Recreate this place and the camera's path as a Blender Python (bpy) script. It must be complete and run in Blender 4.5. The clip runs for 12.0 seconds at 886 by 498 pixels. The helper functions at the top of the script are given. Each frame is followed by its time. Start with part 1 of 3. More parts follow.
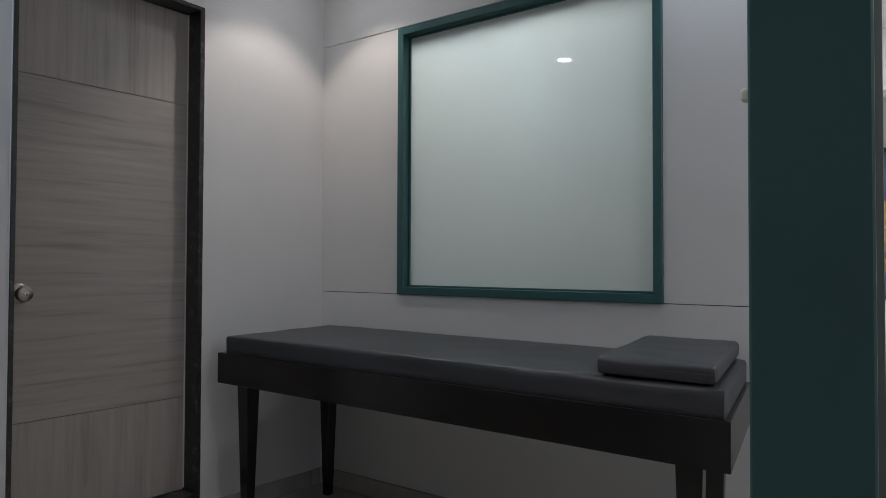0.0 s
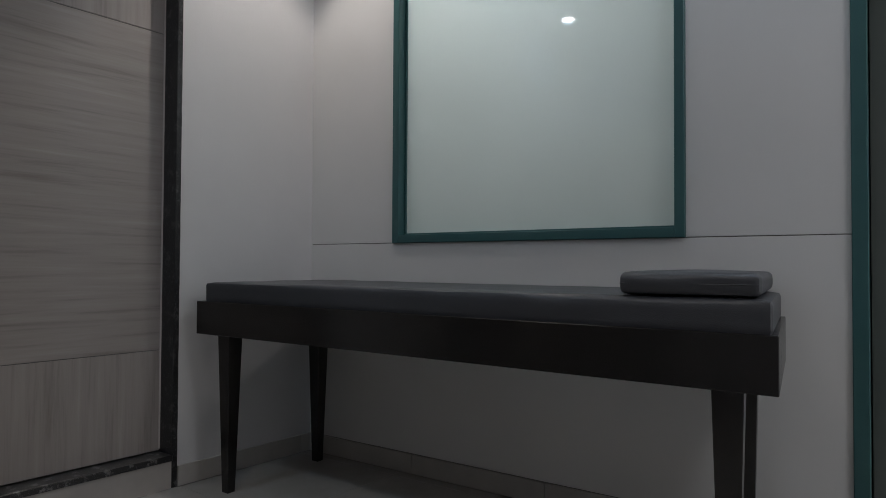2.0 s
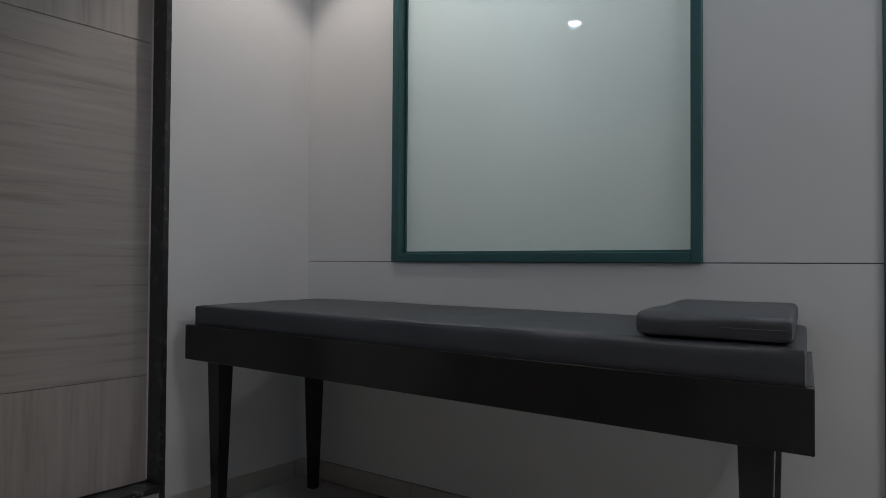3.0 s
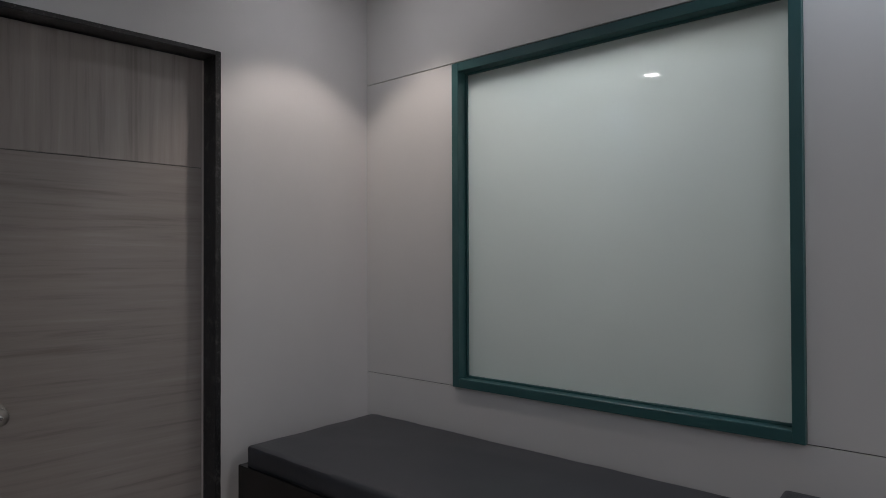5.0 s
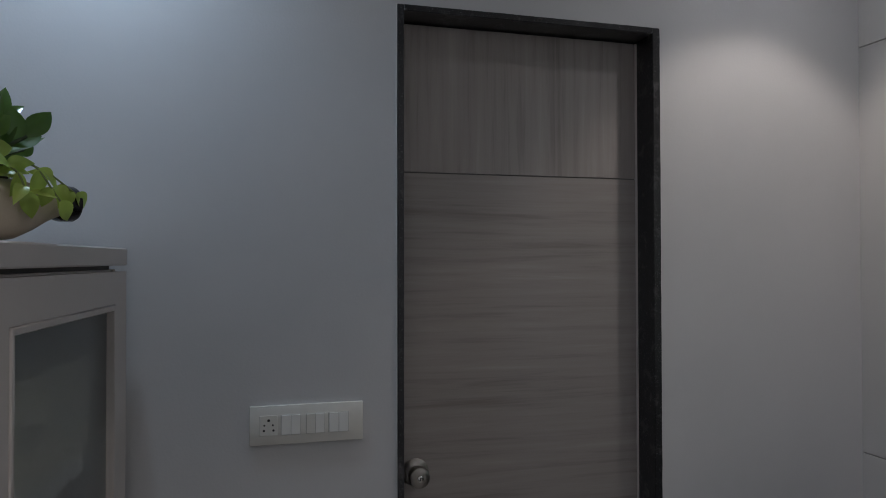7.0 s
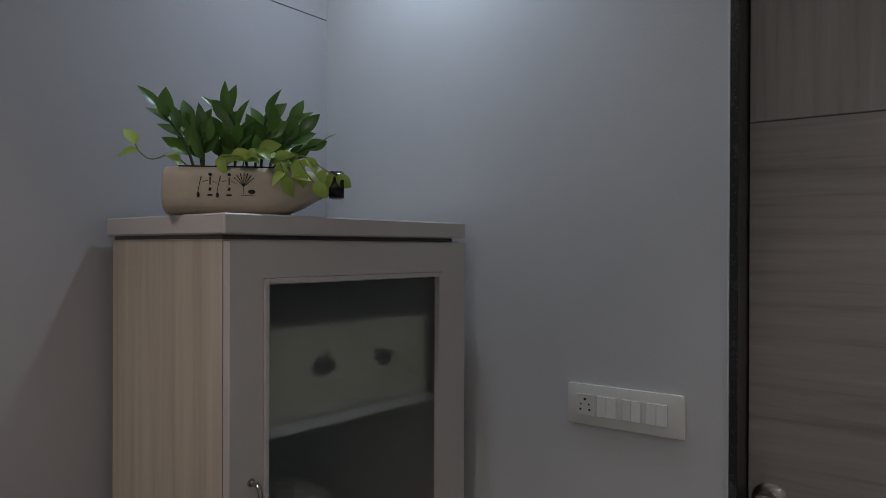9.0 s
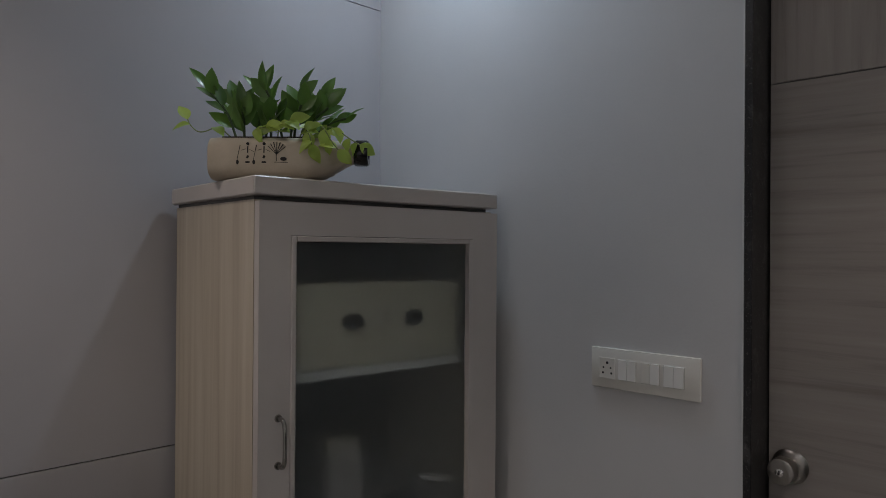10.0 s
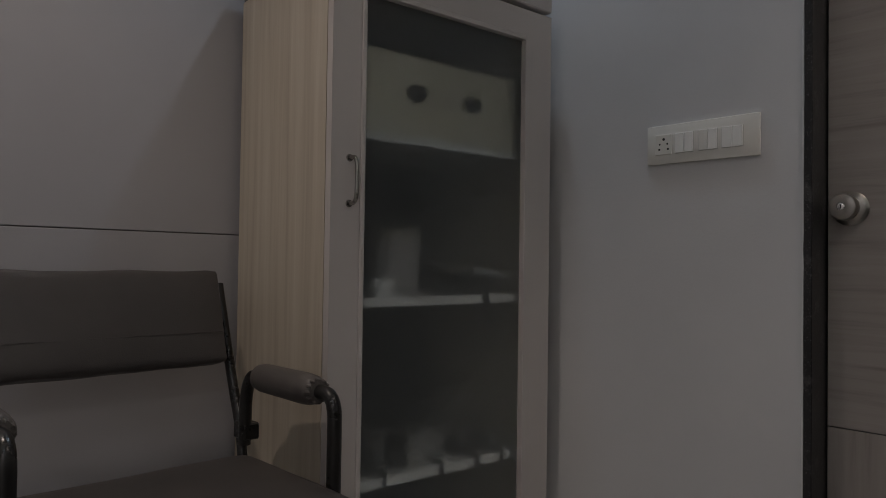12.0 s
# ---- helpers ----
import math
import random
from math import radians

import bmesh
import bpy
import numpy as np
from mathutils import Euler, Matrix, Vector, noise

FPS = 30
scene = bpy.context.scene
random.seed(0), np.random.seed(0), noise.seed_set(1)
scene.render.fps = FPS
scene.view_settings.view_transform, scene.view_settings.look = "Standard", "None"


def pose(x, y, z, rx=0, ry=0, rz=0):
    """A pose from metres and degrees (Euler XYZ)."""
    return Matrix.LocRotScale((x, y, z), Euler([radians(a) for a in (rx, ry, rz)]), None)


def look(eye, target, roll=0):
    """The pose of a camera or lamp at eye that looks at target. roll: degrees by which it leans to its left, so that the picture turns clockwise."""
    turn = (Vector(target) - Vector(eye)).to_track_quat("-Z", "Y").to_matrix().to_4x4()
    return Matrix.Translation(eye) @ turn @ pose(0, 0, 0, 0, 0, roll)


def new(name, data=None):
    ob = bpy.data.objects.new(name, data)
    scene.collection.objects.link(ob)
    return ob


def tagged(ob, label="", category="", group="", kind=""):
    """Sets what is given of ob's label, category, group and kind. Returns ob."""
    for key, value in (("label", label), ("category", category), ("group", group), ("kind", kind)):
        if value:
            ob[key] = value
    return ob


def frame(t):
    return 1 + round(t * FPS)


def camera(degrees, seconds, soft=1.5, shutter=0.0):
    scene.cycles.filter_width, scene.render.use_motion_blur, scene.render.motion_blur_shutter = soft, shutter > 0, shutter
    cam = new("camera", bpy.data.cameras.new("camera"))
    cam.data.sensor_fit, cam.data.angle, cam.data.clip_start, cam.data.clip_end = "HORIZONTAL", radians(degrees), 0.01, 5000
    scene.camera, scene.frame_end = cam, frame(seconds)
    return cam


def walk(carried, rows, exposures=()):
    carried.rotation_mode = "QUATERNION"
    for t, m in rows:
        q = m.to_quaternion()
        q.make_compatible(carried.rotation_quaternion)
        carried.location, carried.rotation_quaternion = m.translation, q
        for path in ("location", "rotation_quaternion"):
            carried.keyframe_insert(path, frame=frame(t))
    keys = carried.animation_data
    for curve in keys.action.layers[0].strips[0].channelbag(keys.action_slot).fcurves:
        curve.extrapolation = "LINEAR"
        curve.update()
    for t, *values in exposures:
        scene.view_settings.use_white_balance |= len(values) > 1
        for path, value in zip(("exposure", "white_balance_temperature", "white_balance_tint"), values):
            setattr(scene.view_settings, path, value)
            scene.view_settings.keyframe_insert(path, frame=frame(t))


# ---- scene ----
cam = camera(65.0, 12.0, soft=0.5)
PATH = [
    (0, (2.518, -2.357, 1.057), (1.314, -0.761, 1.102), 0.2),
    (0.5, (2.477, -2.302, 1.023), (1.277, -0.703, 1.067), 0.2),
    (1, (2.426, -2.25, 0.941), (1.231, -0.647, 0.984), 0.3),
    (1.5, (2.401, -2.217, 0.871), (1.206, -0.614, 0.921), 0.3),
    (2, (2.37, -2.182, 0.835), (1.176, -0.578, 0.882), 0.3),
    (2.5, (2.339, -2.13, 0.84), (1.142, -0.528, 0.887), 0.3),
    (2.7, (2.32, -2.108, 0.862), (1.126, -0.504, 0.908), 0.4),
    (4.3, (2.254, -1.948, 1.233), (0.958, -0.425, 1.254), -0.1),
    (4.5, (2.247, -1.932, 1.276), (0.938, -0.42, 1.306), -0.1),
    (5, (2.219, -1.9, 1.397), (0.85, -0.442, 1.423), -0.2),
    (5.5, (2.166, -1.859, 1.424), (0.612, -0.6, 1.46), -0.3),
    (6, (2.015, -1.826, 1.473), (0.28, -0.833, 1.498), -0.1),
    (6.5, (1.847, -1.813, 1.488), (0.023, -0.995, 1.509), 0.0),
    (7, (1.661, -1.721, 1.493), (-0.271, -1.202, 1.524), -0.1),
    (7.5, (1.563, -1.508, 1.506), (-0.436, -1.541, 1.504), -0.2),
    (7.7, (1.545, -1.484, 1.497), (-0.445, -1.681, 1.496), -0.1),
    (9.3, (1.425, -0.943, 1.454), (-0.098, -2.24, 1.448), 0.3),
    (9.5, (1.412, -0.895, 1.445), (-0.066, -2.243, 1.441), 0.4),
    (10, (1.389, -0.841, 1.374), (-0.024, -2.256, 1.381), 0.4),
    (10.5, (1.386, -0.842, 1.253), (-0.011, -2.273, 1.258), 0.5),
    (11, (1.405, -0.868, 1.105), (0.022, -2.312, 1.117), 0.3),
    (11.5, (1.444, -0.854, 0.945), (0.064, -2.301, 0.966), 0.7),
    (12, (1.488, -0.888, 0.831), (0.102, -2.329, 0.872), 0.8),
]
EXPOSURES = [(0, 0.58, 6350, 13), (2.7, 0.52, 6300, 12), (5.5, 0.1, 6550, 17), (7.5, -0.04, 6250, 14), (9.5, 0.08, 6750, 17), (12, 0.12, 6850, 17)]
walk(cam, [(t, look(e, g, r)) for t, e, g, r in PATH], EXPOSURES)

# room: corner of door wall and window wall at the origin; door wall is x = 0, window wall is y = 0
YB = -2.512        # wall with the cabinet and the chair
ZC = 2.54          # ceiling
XE = 2.133         # end of the window wall's panelling

# ---- light ----
world = bpy.data.worlds.new("world")
scene.world = world
world.use_nodes = True
world.node_tree.nodes["Background"].inputs[0].default_value = (0.5, 0.55, 0.6, 1)
world.node_tree.nodes["Background"].inputs[1].default_value = 0.008


def spot(x, y, z, watts, color, cone, blend, radius=0.03):
    d = bpy.data.lights.new("downlight_beam", "SPOT")
    d.energy, d.color, d.spot_size, d.spot_blend, d.shadow_soft_size = watts, color, radians(cone), blend, radius
    ob = new("downlight_beam", d)
    ob.location = (x, y, z)
    return ob


def area(x, y, z, sx, sy, watts, color):
    d = bpy.data.lights.new("panel_light", "AREA")
    d.shape, d.size, d.size_y, d.energy, d.color = "RECTANGLE", sx, sy, watts, color
    ob = new("panel_light", d)
    ob.location = (x, y, z)
    return ob


WARM, NEUTRAL, COOL = (1.0, 0.90, 0.79), (0.92, 0.95, 1.0), (0.52, 0.77, 1.0)
LAMPS = [(0.40, -0.39, 12.5, WARM, 97, 0.38), (0.21, -2.08, 12.5, COOL, 150, 0.9),
         (1.90, -0.20, 7, (0.62, 0.82, 1.0), 140, 1.0), (1.52, -2.00, 25, WARM, 102, 0.75)]
for lx, ly, w, c, cone, blend in LAMPS:
    spot(lx, ly, ZC - 0.012, w, c, cone, blend)
# unseen lights added: two fill the hall, the third makes the window glow
HALL_FILL = [(3.7, -1.0, 10), (3.5, 1.4, 10), (1.02, 0.60, 68)]
for lx, ly, w in HALL_FILL:
    area(lx, ly, ZC - 0.03, 0.56, 0.56, w, (0.95, 0.97, 1.0))


# ---- materials ----
def material(name):
    m = bpy.data.materials.new(name)
    m.use_nodes = True
    nt = m.node_tree
    return m, nt, nt.nodes["Principled BSDF"]


def node(nt, kind, **values):
    n = nt.nodes.new(kind)
    for k, v in values.items():
        n.inputs[k.replace("_", " ")].default_value = v
    return n


def coords(nt, scale=(1, 1, 1)):
    geo = nt.nodes.new("ShaderNodeNewGeometry")
    mp = nt.nodes.new("ShaderNodeMapping")
    mp.inputs["Scale"].default_value = scale
    nt.links.new(geo.outputs["Position"], mp.inputs["Vector"])
    return mp.outputs["Vector"]


def ramp(nt, fac, stops):
    r = nt.nodes.new("ShaderNodeValToRGB")
    while len(r.color_ramp.elements) < len(stops):
        r.color_ramp.elements.new(0.5)
    for e, (p, c) in zip(r.color_ramp.elements, stops):
        e.position, e.color = p, (*c, 1)
    nt.links.new(fac, r.inputs["Fac"])
    return r.outputs["Color"]


def bump(nt, p, height, strength, distance=0.002):
    b = node(nt, "ShaderNodeBump", Strength=strength, Distance=distance)
    nt.links.new(height, b.inputs["Height"])
    nt.links.new(b.outputs["Normal"], p.inputs["Normal"])


def mottled(name, a, b, rough, scale=3.0, fine=180.0, relief=0.08, metal=0.0, coat=0.0, dist=0.001):
    """Two close tones in broad clouds, with a fine relief and a slightly uneven gloss."""
    m, nt, p = material(name)
    v = coords(nt)
    n1 = node(nt, "ShaderNodeTexNoise", Scale=scale, Detail=6.0, Roughness=0.6)
    n2 = node(nt, "ShaderNodeTexNoise", Scale=fine, Detail=3.0)
    nt.links.new(v, n1.inputs["Vector"])
    nt.links.new(v, n2.inputs["Vector"])
    nt.links.new(ramp(nt, n1.outputs["Fac"], [(0.3, a), (0.7, b)]), p.inputs["Base Color"])
    mr = nt.nodes.new("ShaderNodeMapRange")
    mr.inputs["To Min"].default_value, mr.inputs["To Max"].default_value = rough * 0.85, min(1, rough * 1.15)
    nt.links.new(n1.outputs["Fac"], mr.inputs["Value"])
    nt.links.new(mr.outputs["Result"], p.inputs["Roughness"])
    p.inputs["Metallic"].default_value, p.inputs["Coat Weight"].default_value = metal, coat
    bump(nt, p, n2.outputs["Fac"], relief, dist)
    return m


def wood(name, tones, stretch, rough, streak=1.0, detail=8.0):
    """Laminate with long streaks; stretch is the scale of the grain along x, y and z."""
    m, nt, p = material(name)
    v = coords(nt, stretch)
    warp = node(nt, "ShaderNodeTexNoise", Scale=0.6, Detail=3.0, Distortion=0.6)
    nt.links.new(v, warp.inputs["Vector"])
    mix = nt.nodes.new("ShaderNodeVectorMath")
    mix.operation = "MULTIPLY_ADD"
    mix.inputs[1].default_value = (0.9, 0.9, 0.9)
    nt.links.new(warp.outputs["Color"], mix.inputs[0])
    nt.links.new(v, mix.inputs[2])
    n1 = node(nt, "ShaderNodeTexNoise", Scale=streak, Detail=detail, Roughness=0.62)
    nt.links.new(mix.outputs["Vector"], n1.inputs["Vector"])
    nt.links.new(ramp(nt, n1.outputs["Fac"], tones), p.inputs["Base Color"])
    p.inputs["Roughness"].default_value = rough
    bump(nt, p, n1.outputs["Fac"], 0.08, 0.001)
    return m


def stone(name):
    m, nt, p = material(name)
    v = coords(nt)
    n1 = node(nt, "ShaderNodeTexNoise", Scale=260.0, Detail=2.0)
    n2 = node(nt, "ShaderNodeTexNoise", Scale=24.0, Detail=6.0, Roughness=0.7)
    for n in (n1, n2):
        nt.links.new(v, n.inputs["Vector"])
    speck = ramp(nt, n1.outputs["Fac"], [(0.60, (0.018, 0.018, 0.019)), (0.75, (0.12, 0.12, 0.12))])
    # pale chips on the sawn arrises, where the stone has a sharp edge
    geo = nt.nodes.new("ShaderNodeNewGeometry")
    edge = ramp(nt, geo.outputs["Pointiness"], [(0.54, (0, 0, 0)), (0.62, (0.8, 0.8, 0.8))])
    chips = ramp(nt, n2.outputs["Fac"], [(0.55, (0, 0, 0)), (0.62, (1, 1, 1))])
    mul = nt.nodes.new("ShaderNodeMath")
    mul.operation = "MULTIPLY"
    nt.links.new(edge, mul.inputs[0])
    nt.links.new(chips, mul.inputs[1])
    mx = nt.nodes.new("ShaderNodeMixRGB")
    mx.inputs["Color2"].default_value = (0.22, 0.215, 0.21, 1)
    nt.links.new(mul.outputs[0], mx.inputs["Fac"])
    nt.links.new(speck, mx.inputs["Color1"])
    nt.links.new(mx.outputs["Color"], p.inputs["Base Color"])
    p.inputs["Roughness"].default_value = 0.32
    bump(nt, p, n2.outputs["Fac"], 0.25, 0.002)
    return m


def plain(name, color, rough, metal=0.0):
    return mottled(name, tuple(c * 0.92 for c in color), tuple(min(1, c * 1.06) for c in color), rough, 9.0, 260.0, 0.05, metal)


PAINT = mottled("wall_paint", (0.60, 0.60, 0.605), (0.66, 0.655, 0.655), 0.6, 1.6, 150.0, 0.3)
LAMINATE = mottled("white_laminate", (0.64, 0.635, 0.62), (0.69, 0.68, 0.665), 0.42, 1.3, 300.0, 0.05)
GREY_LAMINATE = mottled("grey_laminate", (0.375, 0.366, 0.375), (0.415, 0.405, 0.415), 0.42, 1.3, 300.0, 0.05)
CEILING = mottled("ceiling_paint", (0.72, 0.72, 0.71), (0.78, 0.78, 0.77), 0.85, 2.0, 140.0, 0.1)
TEAL = mottled("teal_paint", (0.026, 0.092, 0.095), (0.034, 0.108, 0.109), 0.38, 5.0, 220.0, 0.07)
TILE = mottled("floor_tile", (0.31, 0.295, 0.272), (0.375, 0.358, 0.335), 0.14, 5.0, 90.0, 0.02)
GROUT = mottled("tile_joint", (0.16, 0.15, 0.14), (0.22, 0.21, 0.19), 0.9, 20.0)
SKIRT = mottled("skirting_tile", (0.36, 0.34, 0.32), (0.44, 0.42, 0.39), 0.3, 6.0, 90.0, 0.03)
GRANITE = stone("black_granite")
DARK_GAP = plain("shadow_gap", (0.17, 0.165, 0.16), 0.8)
DOOR_TONES = [(0.28, (0.235, 0.209, 0.193)), (0.44, (0.318, 0.286, 0.266)), (0.60, (0.350, 0.317, 0.297)), (0.76, (0.405, 0.372, 0.350))]
DOOR_H = wood("door_laminate_across", DOOR_TONES, (3.0, 1.3, 30.0), 0.42, 1.5, 10.0)
DOOR_V = wood("door_laminate_upright", DOOR_TONES, (3.0, 26.0, 1.2), 0.42, 1.5, 10.0)
OAK = wood("pale_oak_laminate", [(0.25, (0.42, 0.355, 0.275)), (0.5, (0.54, 0.475, 0.38)), (0.72, (0.61, 0.55, 0.455))], (10.0, 26.0, 1.1), 0.45, 1.3)
GREIGE = mottled("greige_paint", (0.53, 0.495, 0.47), (0.58, 0.54, 0.515), 0.4, 3.0, 200.0, 0.05)
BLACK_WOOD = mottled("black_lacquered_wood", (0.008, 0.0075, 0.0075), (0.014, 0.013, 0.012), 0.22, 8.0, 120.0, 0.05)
VINYL = mottled("dark_vinyl", (0.034, 0.0365, 0.043), (0.044, 0.047, 0.054), 0.42, 4.0, 380.0, 0.35, dist=0.0015)
SEAT_VINYL = mottled("brown_black_vinyl", (0.050, 0.046, 0.045), (0.068, 0.062, 0.060), 0.45, 5.0, 420.0, 0.4, dist=0.0015)
PAD_CLOTH = mottled("brown_pad_leatherette", (0.075, 0.067, 0.062), (0.11, 0.099, 0.091), 0.5, 30.0, 420.0, 0.4, dist=0.0015)
BLACK_METAL = mottled("black_enamel_tube", (0.010, 0.010, 0.010), (0.018, 0.017, 0.016), 0.28, 20.0)
STEEL = mottled("satin_steel", (0.30, 0.28, 0.26), (0.38, 0.36, 0.33), 0.30, 30.0, 400.0, 0.06, 1.0)
NICKEL = plain("dark_nickel", (0.36, 0.345, 0.32), 0.16, 1.0)
CHROME = plain("chrome", (0.75, 0.74, 0.72), 0.1, 1.0)
PLASTIC = mottled("ivory_plastic", (0.77, 0.755, 0.70), (0.82, 0.805, 0.75), 0.25, 12.0, 300.0, 0.02)
WHITE_PLASTIC = mottled("white_switch_plastic", (0.85, 0.845, 0.81), (0.88, 0.875, 0.84), 0.22, 14.0, 300.0, 0.02)
SWITCH_GAP = plain("switch_gap", (0.55, 0.54, 0.50), 0.5)
BLACK_PLASTIC = plain("black_plastic", (0.012, 0.012, 0.012), 0.3)
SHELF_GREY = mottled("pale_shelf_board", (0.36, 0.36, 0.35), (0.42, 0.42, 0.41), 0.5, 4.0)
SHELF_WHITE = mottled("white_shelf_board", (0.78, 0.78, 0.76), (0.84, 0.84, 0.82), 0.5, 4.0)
CREAM = mottled("cream_box_board", (0.62, 0.57, 0.43), (0.68, 0.63, 0.49), 0.6, 6.0)
CERAMIC = mottled("sand_ceramic", (0.42, 0.36, 0.275), (0.53, 0.46, 0.36), 0.62, 14.0, 240.0, 0.18)
BLACK_GLAZE = mottled("black_glaze", (0.008, 0.008, 0.008), (0.014, 0.013, 0.013), 0.14, 20.0)
INK = plain("black_ink", (0.012, 0.010, 0.009), 0.6)
SOIL = mottled("potting_soil", (0.02, 0.014, 0.009), (0.05, 0.035, 0.022), 0.95, 60.0, 160.0, 0.8)
STEM = plain("leaf_stem", (0.05, 0.085, 0.03), 0.5)
VINE = plain("pale_vine_stem", (0.20, 0.24, 0.08), 0.5)


def leaf_material(name, a, b, rough):
    m, nt, p = material(name)
    info = nt.nodes.new("ShaderNodeObjectInfo")
    v = coords(nt)
    n = node(nt, "ShaderNodeTexNoise", Scale=40.0, Detail=4.0)
    nt.links.new(v, n.inputs["Vector"])
    add = nt.nodes.new("ShaderNodeMath")
    add.operation = "MULTIPLY_ADD"
    add.inputs[1].default_value, add.inputs[2].default_value = 0.5, 0.0
    nt.links.new(n.outputs["Fac"], add.inputs[0])
    mul = nt.nodes.new("ShaderNodeMath")
    mul.operation = "MULTIPLY_ADD"
    mul.inputs[1].default_value = 0.5
    nt.links.new(info.outputs["Random"], mul.inputs[0])
    nt.links.new(add.outputs[0], mul.inputs[2])
    nt.links.new(ramp(nt, mul.outputs[0], [(0.1, a), (0.8, b)]), p.inputs["Base Color"])
    p.inputs["Roughness"].default_value = rough
    p.inputs["Subsurface Weight"].default_value = 0.0
    tr = nt.nodes.new("ShaderNodeBsdfTranslucent")
    tr.inputs["Color"].default_value = (*b, 1)
    mx = nt.nodes.new("ShaderNodeMixShader")
    mx.inputs[0].default_value = 0.22
    out = nt.nodes["Material Output"]
    nt.links.new(p.outputs[0], mx.inputs[1])
    nt.links.new(tr.outputs[0], mx.inputs[2])
    nt.links.new(mx.outputs[0], out.inputs["Surface"])
    return m


LEAF = leaf_material("zz_leaf", (0.042, 0.098, 0.020), (0.12, 0.24, 0.042), 0.3)
PALE_LEAF = leaf_material("pothos_leaf", (0.20, 0.34, 0.05), (0.46, 0.58, 0.12), 0.4)


def frosted(name, tint, rough, see):
    """Etched glass: light passes through and is scattered; the room side keeps a clear reflection."""
    m, nt, p = material(name)
    out = nt.nodes["Material Output"]
    v = coords(nt)
    n = node(nt, "ShaderNodeTexNoise", Scale=2.2, Detail=4.0)
    nt.links.new(v, n.inputs["Vector"])
    nt.links.new(ramp(nt, n.outputs["Fac"], [(0.3, tuple(c * 0.95 for c in tint)), (0.7, tint)]), p.inputs["Base Color"])
    p.inputs["Roughness"].default_value, p.inputs["IOR"].default_value = rough, 1.8
    tr = nt.nodes.new("ShaderNodeBsdfTranslucent")
    tr.inputs["Color"].default_value = (*tint, 1)
    mx = nt.nodes.new("ShaderNodeMixShader")
    mx.inputs[0].default_value = see
    nt.links.new(p.outputs[0], mx.inputs[1])
    nt.links.new(tr.outputs[0], mx.inputs[2])
    fr = node(nt, "ShaderNodeFresnel", IOR=1.5)
    gl = node(nt, "ShaderNodeBsdfGlossy", Roughness=0.02)
    mg = nt.nodes.new("ShaderNodeMixShader")
    nt.links.new(fr.outputs[0], mg.inputs[0])
    nt.links.new(mx.outputs[0], mg.inputs[1])
    nt.links.new(gl.outputs[0], mg.inputs[2])
    nt.links.new(mg.outputs[0], out.inputs["Surface"])
    return m


def blurred_glass(name, tint, rough, haze):
    """Etched glass that still lets things behind it show, blurred, under a thin milky haze."""
    m, nt, p = material(name)
    p.inputs["Base Color"].default_value = (*tint, 1)
    p.inputs["Transmission Weight"].default_value = 1.0
    p.inputs["Roughness"].default_value = rough
    p.inputs["IOR"].default_value = 1.3
    d = nt.nodes.new("ShaderNodeBsdfDiffuse")
    v = coords(nt)
    n = node(nt, "ShaderNodeTexNoise", Scale=60.0, Detail=6.0)
    nt.links.new(v, n.inputs["Vector"])
    nt.links.new(ramp(nt, n.outputs["Fac"], [(0.3, (0.45, 0.50, 0.52)), (0.7, (0.60, 0.66, 0.68))]), d.inputs["Color"])
    mx = nt.nodes.new("ShaderNodeMixShader")
    mx.inputs[0].default_value = haze
    nt.links.new(p.outputs[0], mx.inputs[1])
    nt.links.new(d.outputs[0], mx.inputs[2])
    nt.links.new(mx.outputs[0], nt.nodes["Material Output"].inputs["Surface"])
    return m


WINDOW_GLASS = frosted("frosted_window_glass", (0.64, 0.68, 0.655), 0.38, 0.55)
SIDE_GLASS = frosted("olive_frosted_glass", (0.11, 0.14, 0.125), 0.5, 0.4)
CABINET_GLASS = blurred_glass("etched_cabinet_glass", (0.70, 0.735, 0.735), 0.30, 0.06)


def glowing(name, color, strength):
    m, nt, p = material(name)
    p.inputs["Base Color"].default_value = (0.8, 0.8, 0.8, 1)
    p.inputs["Emission Color"].default_value = (*color, 1)
    p.inputs["Emission Strength"].default_value = strength
    return m


LAMP_GLOW = glowing("lamp_diffuser", (0.97, 0.98, 1.0), 45.0)
PANEL_GLOW = glowing("hall_fill_diffuser", (1, 0.97, 0.92), 2.5)


# ---- builders ----
def box(x0, x1, y0, y1, z0, z1, bevel=0.0, segments=1):
    bm = bmesh.new()
    bmesh.ops.create_cube(bm, size=1)
    bmesh.ops.transform(bm, matrix=Matrix.Translation(((x0 + x1) / 2, (y0 + y1) / 2, (z0 + z1) / 2)) @ Matrix.Diagonal((x1 - x0, y1 - y0, z1 - z0, 1)), verts=bm.verts)
    if bevel:
        bmesh.ops.bevel(bm, geom=bm.edges[:], offset=bevel, segments=segments, affect="EDGES", profile=0.5)
    return bm


def joined(*bms):
    out = bmesh.new()
    for b in bms:
        me = bpy.data.meshes.new("tmp")
        b.to_mesh(me)
        b.free()
        out.from_mesh(me)
        bpy.data.meshes.remove(me)
    return out


